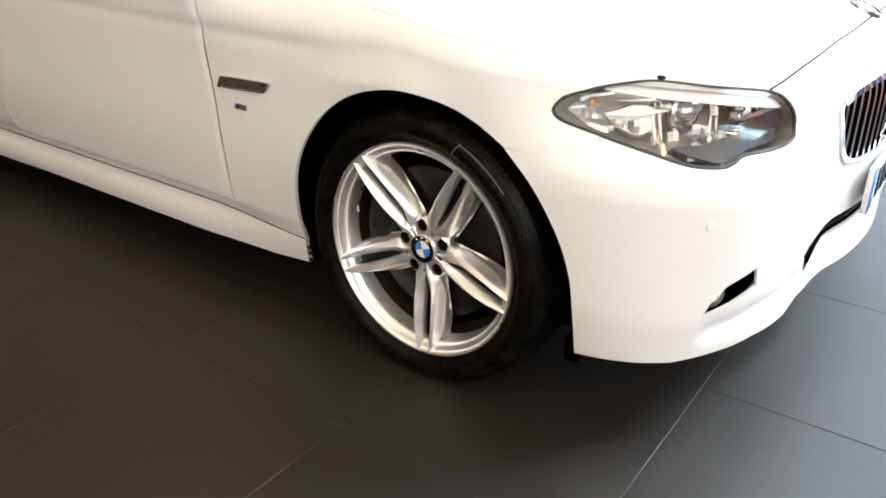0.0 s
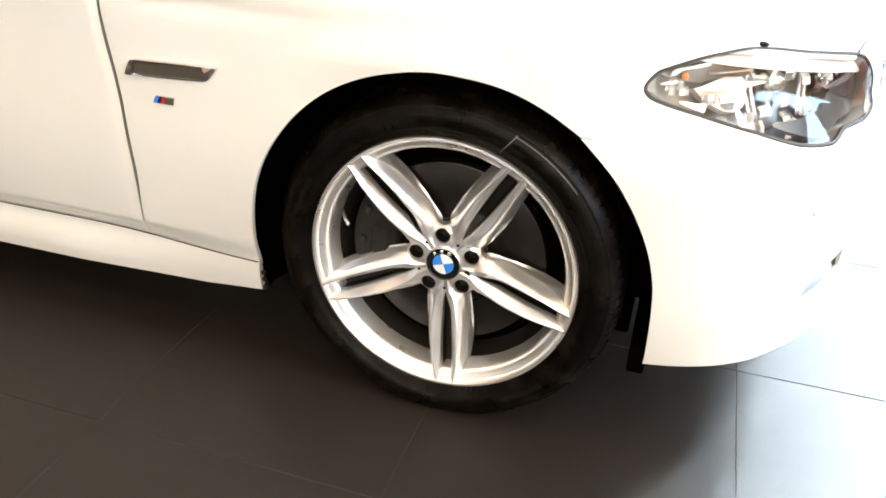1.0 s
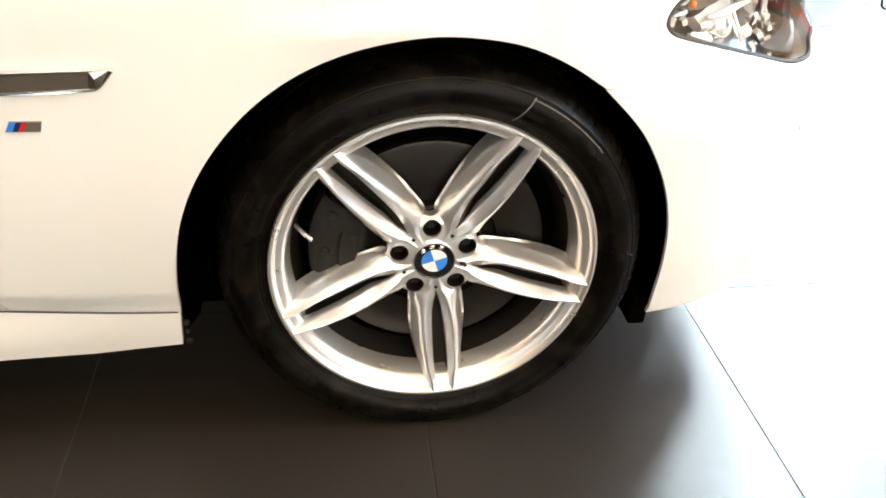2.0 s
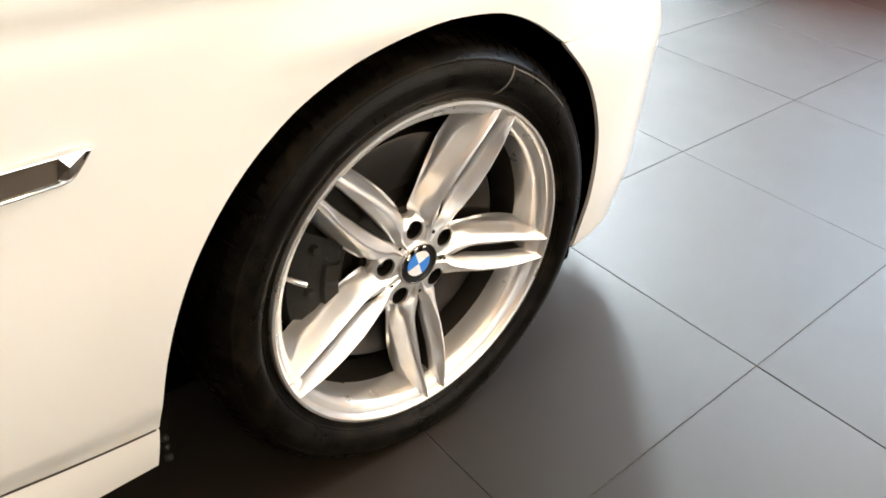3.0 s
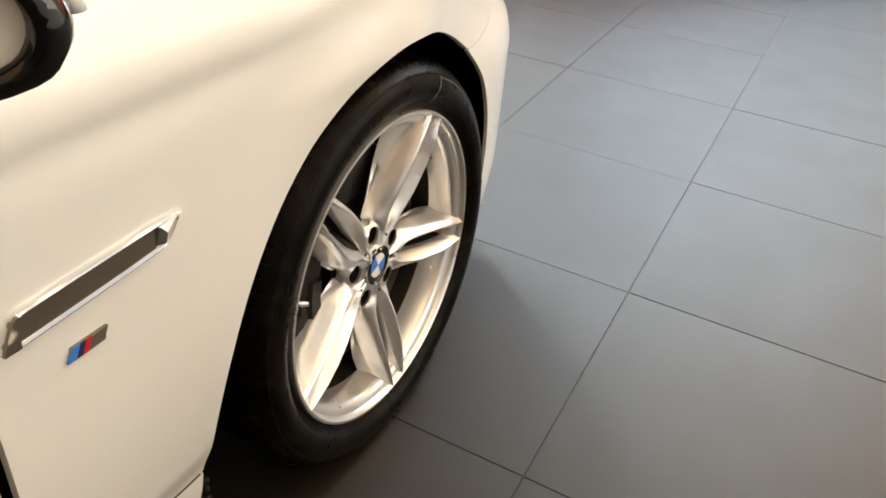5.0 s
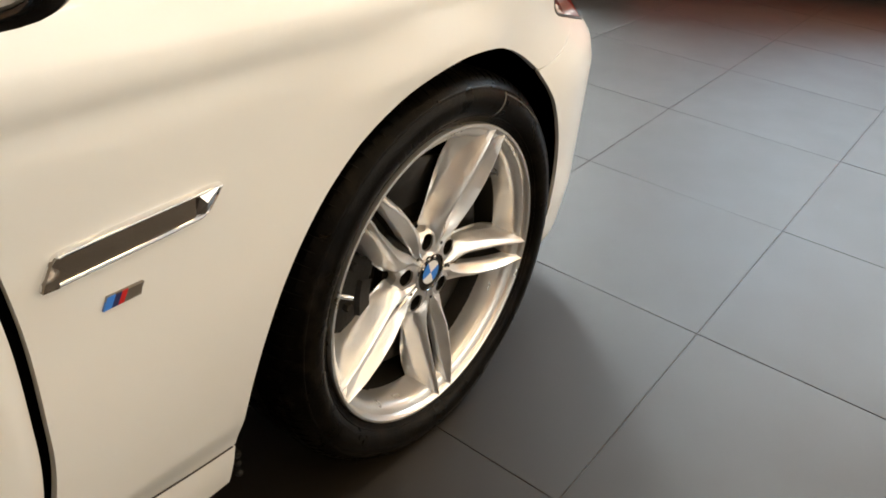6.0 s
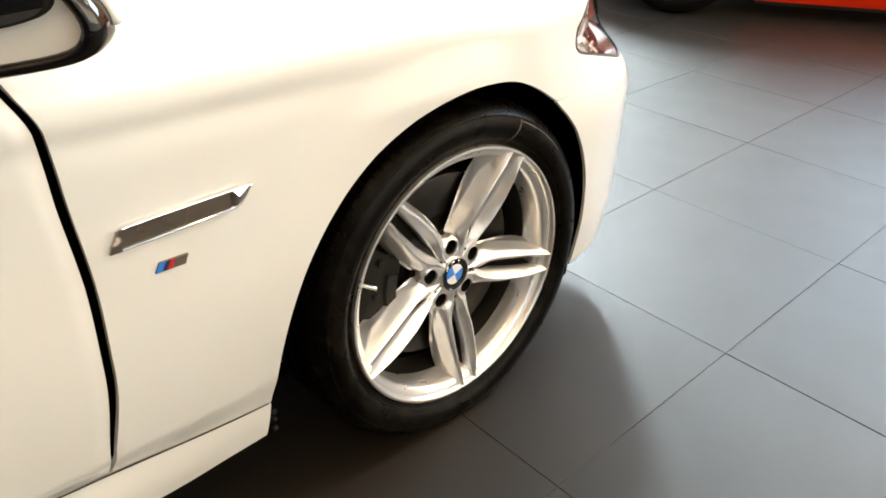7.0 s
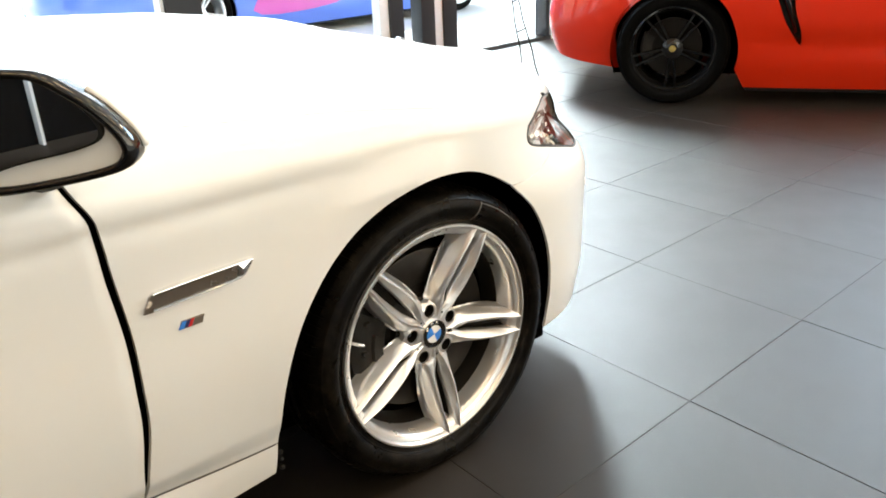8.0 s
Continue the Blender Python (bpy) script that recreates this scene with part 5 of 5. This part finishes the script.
    for sg in (-1, 1):
        b = bmesh.new()
        vs = [b.verts.new((x, sg * w, z - 0.06)) for x, z, w in prof] + [b.verts.new((prof[-1][0], sg * 0.78, 0.85)), b.verts.new((prof[0][0], sg * 0.78, 0.86))]
        b.faces.new(vs if sg > 0 else vs[::-1])
        part("side_window", b, TINT, ob, smooth_faces=False)
    if livery:
        part("livery_film", sheet(closed_round([(0.55, 0.30), (1.05, 0.24), (1.75, 0.34), (1.7, 0.70), (1.0, 0.66)], 3), fn, nfn, 0.05, 0.003, 0.003), PINK, ob)
    box_part("floor_pan", (-wheel_r - 0.02, base + 0.6, -0.70, 0.70, 0.16, 0.24), DARK, ob)
    if coupe:
        part("air_intake", sheet(inset(closed_round(scoop, 3), -0.012), shifted(fn, nfn, 0.05), nfn, 0.03, 0.0), BLACK_GLOSS, ob)
        part("intake_blade", tube([fn(u, v) - nfn(u, v) * 0.012 for u, v in ((0.54, 0.79), (0.60, 0.62), (0.68, 0.43))], [0.016, 0.018, 0.008], 8), BLACK_GLOSS, ob)
    part("sill_strip", sheet([(ra + 0.04, 0.078), (ub - ra - 0.04, 0.078), (ub - ra - 0.04, 0.092), (ra + 0.04, 0.092)], fn, nfn, 0.05, 0.03, 0.004), BLACK, ob)
    part("door_gap", tube([fn(1.30, v) - nfn(1.30, v) * 0.001 for v in np.linspace(0.30, 0.84, 12)], 0.0035, 6), BLACK, ob)
    for c in (0.0, base):
        for sg in (-1, 1):
            mm = Matrix.Translation((c, sg * (half_w - 0.035), wheel_r)) @ (Matrix.Rotation(math.pi, 4, "Z") if sg > 0 else Matrix.Identity(4))
            small_wheel(mm, wheel_r, ob, rim_mat or BLACK_GLOSS, YELLOW if coupe and c else CAST)
            part("arch_liner", lathe([(ra + 0.004, 0.02), (ra + 0.012, 0.25), (0.0, 0.26)], mm, 36, radians(-25), radians(205)), DARK, ob)
    return ob


def small_wheel(m, r, parent, mat, caliper):
    rim = r * 0.735
    w = part("wheel", lathe([(rim + 0.004, 0.012), (rim + 0.004, -0.004), (rim - 0.006, -0.005), (rim - 0.016, 0.008), (rim - 0.026, 0.04), (rim - 0.045, 0.16), (rim, 0.22)], m, 64), mat, parent, "gloss dark ten-spoke alloy wheel")
    part("tyre", lathe([(rim, 0.012), (rim + 0.008, -0.002), (rim + 0.03, -0.012), (r - 0.022, -0.008), (r - 0.006, 0.012), (r, 0.04), (r, 0.20), (r - 0.02, 0.235), (rim, 0.225)], m, 72), TYRE_BLACK, w)
    for k in range(5):
        for s in (-1, 1):
            b = bmesh.new()
            rows = []
            for j in range(7):
                q = 0.045 + (rim - 0.055) * j / 6
                off = s * (0.010 + 0.020 * j / 6)
                hw = 0.010 - 0.002 * j / 6
                y = lut(q, (0.05, rim), (0.030, 0.004))
                rows.append([b.verts.new((q, y + d, off + t)) for t, d in ((-hw, 0.03), (-hw, 0.004), (-hw + 0.003, 0.0), (hw - 0.003, 0.0), (hw, 0.004), (hw, 0.03))])
            for A, B in zip(rows, rows[1:]):
                for i in range(5):
                    b.faces.new((A[i], A[i + 1], B[i + 1], B[i]))
            bmesh.ops.recalc_face_normals(b, faces=b.faces)
            b.transform(m @ Matrix.Rotation(-radians(-90 + 72 * k), 4, "Y"))
            sharpen(b, 40)
            part("spoke", b, mat, w)
    part("hub_cap", lathe([(0.0, 0.018), (0.030, 0.019), (0.036, 0.024), (0.062, 0.028), (0.066, 0.06)], m, 32), mat, w)
    part("hub_badge", lathe([(0.0, 0.0155), (0.018, 0.016), (0.021, 0.02)], m, 24), material("gold badge", (0.6, 0.45, 0.15), 0.3, metal=0.8), w)
    part("brake_disc", lathe([(0.0, 0.09), (r * 0.52, 0.09), (r * 0.52, 0.11)], m, 48), DISC, w)
    part("brake_caliper", lathe([(r * 0.36, 0.07), (r * 0.42, 0.06), (r * 0.54, 0.06), (r * 0.57, 0.08), (r * 0.57, 0.13), (r * 0.36, 0.13)], m, 14, radians(150), radians(215)), caliper, w)


ax = Vector((0.56, -0.83, 0)).normalized()
RED_M = Matrix(((ax.x, -ax.y, 0, 3.215), (ax.y, ax.x, 0, 1.565), (0, 0, 1, FLOOR_Z), (0, 0, 0, 1))) @ Matrix.Translation((0, 0.865, 0))
show_car("sports_car", "glossy red two-door sports coupe with black wheels on the tiled floor", RED, RED_M, length=4.21, rear=0.825)


# ---- the showroom ----
TX, TY, TP = 0.588, -0.277, 0.598
floor = tagged(box_part("floor", (ROOM_X0, ROOM_X1, ROOM_Y0, WIN_Y, -0.12, FLOOR_Z - 0.0016), GROUT, bevel=0), "dark grey porcelain tiles with thin joints", "floor", kind="structure")


def tile_bm():
    bm = bmesh.new()
    h = TP / 2 - 0.0007
    lo = [bm.verts.new((sx * h, sy * h, -0.009)) for sx, sy in ((-1, -1), (1, -1), (1, 1), (-1, 1))]
    md = [bm.verts.new((sx * h, sy * h, -0.0008)) for sx, sy in ((-1, -1), (1, -1), (1, 1), (-1, 1))]
    hi = [bm.verts.new((sx * (h - 0.0008), sy * (h - 0.0008), 0)) for sx, sy in ((-1, -1), (1, -1), (1, 1), (-1, 1))]
    for A, B in ((lo, md), (md, hi)):
        for i in range(4):
            bm.faces.new((A[i - 1], A[i], B[i], B[i - 1]))
    bm.faces.new(hi)
    bmesh.ops.recalc_face_normals(bm, faces=bm.faces)
    return bm


def lay_tiles():
    spots = []
    for i in range(-12, 16):
        for j in range(-12, 12):
            x, y = TX + TP * (i + 0.5), TY + TP * (j + 0.5)
            if ROOM_X0 + 0.3 < x < ROOM_X1 - 0.25 and ROOM_Y0 + 0.3 < y < WIN_Y - 0.25:
                spots.append((abs(x - 1.2) / 1.2 + abs(y - 0.4), x, y))
    spots.sort()
    me = bpy.data.meshes.new("tile")
    bm = tile_bm()
    bm.to_mesh(me)
    bm.free()
    me.materials.append(TILE)
    rng = random.Random(7)
    for k, (_, x, y) in enumerate(spots[:300]):
        o = new("tile", me)
        o.parent = floor
        o.matrix_basis = pose(x, y, FLOOR_Z + rng.uniform(-0.0003, 0.0003), rng.uniform(-0.04, 0.04), rng.uniform(-0.04, 0.04), 90 * rng.randrange(4))
    big = bmesh.new()
    tm = bpy.data.meshes.new("t")
    for _, x, y in spots[300:]:
        b = tile_bm()
        b.transform(Matrix.Translation((x, y, FLOOR_Z)))
        b.to_mesh(tm)
        b.free()
        big.from_mesh(tm)
    if len(big.verts):
        tagged(part("far_tiles", big, TILE, floor, smooth_faces=False), kind="stuff")


def build_room():
    tagged(box_part("ceiling", (ROOM_X0 - 0.2, ROOM_X1 + 0.2, ROOM_Y0 - 0.2, WIN_Y + 0.2, CEIL, CEIL + 0.2), CEILING, bevel=0), "white board ceiling with round downlights", "ceiling", kind="structure")
    b = bmesh.new()
    for a in ((ROOM_X0 - 0.2, -1.1, -0.1, CEIL), (5.9, ROOM_X1 + 0.2, -0.1, CEIL), (-1.1, 5.9, -0.1, 1.65), (-1.1, 5.9, 4.15, CEIL)):
        box(b, a[0], a[1], ROOM_Y0 - 0.2, ROOM_Y0, a[2], a[3])
    tagged(part("wall_south", b, PLASTER, smooth_faces=False), "off-white plastered wall with a long opening for the added fill window", "wall", kind="structure")
    # unseen opening, added to hold the warm south fill
    win2 = tagged(box_part("window_2", (-1.1, 5.9, ROOM_Y0 - 0.16, ROOM_Y0 - 0.08, 1.65, 1.72), FRAME, bevel=0.003), "unseen window in dark metal frames, added around the warm fill lamp", "window", kind="structure")
    for x in (-1.07, 0.67, 2.4, 4.13, 5.87):
        box_part("mullion", (x - 0.03, x + 0.03, ROOM_Y0 - 0.16, ROOM_Y0 - 0.08, 1.72, 4.15), FRAME, win2)
    p = box_part("pane", (-1.1, 5.9, ROOM_Y0 - 0.125, ROOM_Y0 - 0.115, 1.72, 4.15), PANE, win2, bevel=0)
    p.visible_shadow = False
    tagged(box_part("wall_west", (ROOM_X0 - 0.2, ROOM_X0, ROOM_Y0, WIN_Y, -0.1, CEIL), WOOD, bevel=0), "brown panelled wall behind a dark partition", "wall", kind="structure")
    b = bmesh.new()
    for a in ((ROOM_Y0, WIN_Y, -0.1, 3.3), (ROOM_Y0, WIN_Y, 5.7, CEIL), (ROOM_Y0, -2.4, 3.3, 5.7), (2.2, WIN_Y, 3.3, 5.7)):
        box(b, ROOM_X1, ROOM_X1 + 0.2, a[0], a[1], a[2], a[3])
    tagged(part("wall_east", b, TAN_WOOD, smooth_faces=False), "tan panelled wall under a clerestory window", "wall", kind="structure")
    win3 = tagged(box_part("window_3", (ROOM_X1 + 0.06, ROOM_X1 + 0.14, -2.4, 2.2, 3.3, 3.36), FRAME, bevel=0.003), "clerestory window in dark metal frames", "window", kind="structure")
    for y in (-2.37, -0.1, 2.17):
        box_part("mullion", (ROOM_X1 + 0.06, ROOM_X1 + 0.14, y - 0.03, y + 0.03, 3.36, 5.7), FRAME, win3)
    p = box_part("pane", (ROOM_X1 + 0.095, ROOM_X1 + 0.105, -2.4, 2.2, 3.36, 5.7), PANE, win3, bevel=0)
    p.visible_shadow = False
    for k, (lx, ly) in enumerate(LAMPS):
        lamp = thing("downlight", "round recessed ceiling downlight with a warm glow", "ceiling light", Matrix.Translation((lx, ly, CEIL)), "ceiling downlights")
        part("trim_ring", lathe([(0.28, 0.0), (0.320, -0.004), (0.320, -0.012), (0.275, -0.014), (0.27, 0.0)], Matrix.Rotation(radians(90), 4, "X") @ Matrix.Diagonal((1, -1, 1, 1)), 40), FRAME_W, lamp)
        part("diffuser", lathe([(0.0, -0.004), (0.272, -0.004)], Matrix.Rotation(radians(90), 4, "X") @ Matrix.Diagonal((1, -1, 1, 1)), 40), LAMP_ON, lamp)
    # dark glazed partition behind the camera
    part_w = tagged(box_part("glass_partition", (ROOM_X0 + 0.02, ROOM_X0 + 0.06, ROOM_Y0 + 0.4, 2.4, 0.0, 2.5), PARTITION, bevel=0), "dark smoked glass partition", "partition", kind="structure")
    for k in range(8):
        box_part("partition_post", (ROOM_X0 + 0.06, ROOM_X0 + 0.12, ROOM_Y0 + 0.75 + 0.92 * k, ROOM_Y0 + 0.768 + 0.92 * k, 0.0, 2.5), FRAME_W, part_w)
    # window wall
    win = tagged(box_part("window_1", (ROOM_X0, 4.7, WIN_Y, WIN_Y + 0.10, -0.02, 0.05), FRAME, bevel=0.003), "tall window wall in dark grey metal frames", "window", kind="structure")
    # header and end wall added out of view to keep sun off the floor
    b = box(bmesh.new(), ROOM_X0, 3.5, WIN_Y, WIN_Y + 0.2, 4.45, CEIL)
    box(b, 4.7, ROOM_X1, WIN_Y, WIN_Y + 0.2, -0.1, CEIL)
    tagged(part("wall_north", b, PLASTER, smooth_faces=False), "unseen off-white wall added over and beside the windows to block sun", "wall", kind="structure")
    box_part("head_rail", (3.5, 4.7, WIN_Y, WIN_Y + 0.10, 5.8, CEIL - 0.004), FRAME, win)
    bars = [(-3.2, 0.05), (-1.0, 0.12), (1.18, 0.12), (2.885, 0.065), (3.20, 0.07), (3.44, 0.07), (4.63, 0.022)]
    xs = [x for x, _ in bars]
    for x, hw in bars:
        box_part("mullion", (x - hw, x + hw, WIN_Y - 0.02, WIN_Y + 0.12, 0.05, 4.45 if x < 3.5 else 5.8), FRAME, win)
    for x, hw in ((1.045, 0.013), (2.775, 0.043), (3.32, 0.048)):
        box_part("door_stile", (x - hw, x + hw, WIN_Y + 0.0, WIN_Y + 0.10, 0.05, 2.6), FRAME_W, win)
    edge = [ROOM_X0] + xs + [4.75]
    for a, b in zip(edge, edge[1:]):
        p = box_part("pane", (a + 0.05, b - 0.05, WIN_Y + 0.045, WIN_Y + 0.055, 0.05, 4.44 if a < 3.39 else 5.8), PANE, win, bevel=0)
        p.visible_shadow = False
    # outside
    tagged(box_part("ground", (-400, 400, WIN_Y + 0.1, 600, -0.2, -0.02), PAVE, bevel=0), "pale paved forecourt", "ground", kind="structure")
    tagged(box_part("pavement", (-400, 400, -600, WIN_Y + 0.1, -0.3, -0.125), PAVE, bevel=0), "pale ground under the building", "ground", kind="structure")


build_room()
show_car("parked_car", "blue parked car outside behind the window wall", BLUE, Matrix.Translation((2.4, 6.3, 0.0)) @ Matrix.Translation((0, 0.9, 0)), length=5.6, width=1.9, height=1.75, rear=1.35, base=3.35, coupe=False, rim_mat=ALLOY, livery=True)
# thin black cord hung from the ceiling before the white car's nose, its two ends hanging free
cord = thing("hanging_cord", "thin black cord hanging from the ceiling with two loose ends", "cord", Matrix.Translation((0.949, 0.75, CEIL)))
knot = Vector((0.0, 0.0, 1.10 - CEIL))
part("cord_line", tube([knot * (k / 12) for k in range(13)], 0.0025, 6), BLACK, cord)
part("knot", lathe([(0.0, -0.012), (0.006, -0.008), (0.007, 0.0), (0.006, 0.008), (0.0, 0.012)], Matrix.Translation(knot) @ Matrix.Rotation(radians(90), 4, "X"), 10), BLACK, cord)
for slope, low in ((0.235, 0.62), (0.389, 0.52)):
    ends = [knot + Vector((slope * h + 0.003 * math.sin(40 * h), 0, -h)) for h in np.linspace(0.0, 1.10 - low, 12)]
    part("loose_end", tube(ends + [ends[-1] + Vector((0.012, 0, -0.008))], 0.0030, 6), BLACK, cord)
for h in (0.20, 0.30):
    part("tie", tube([knot + Vector((0.235 * h, 0, -h)), knot + Vector((0.389 * h, 0, -h + 0.008))], 0.0032, 6), BLACK, cord)
lay_tiles()
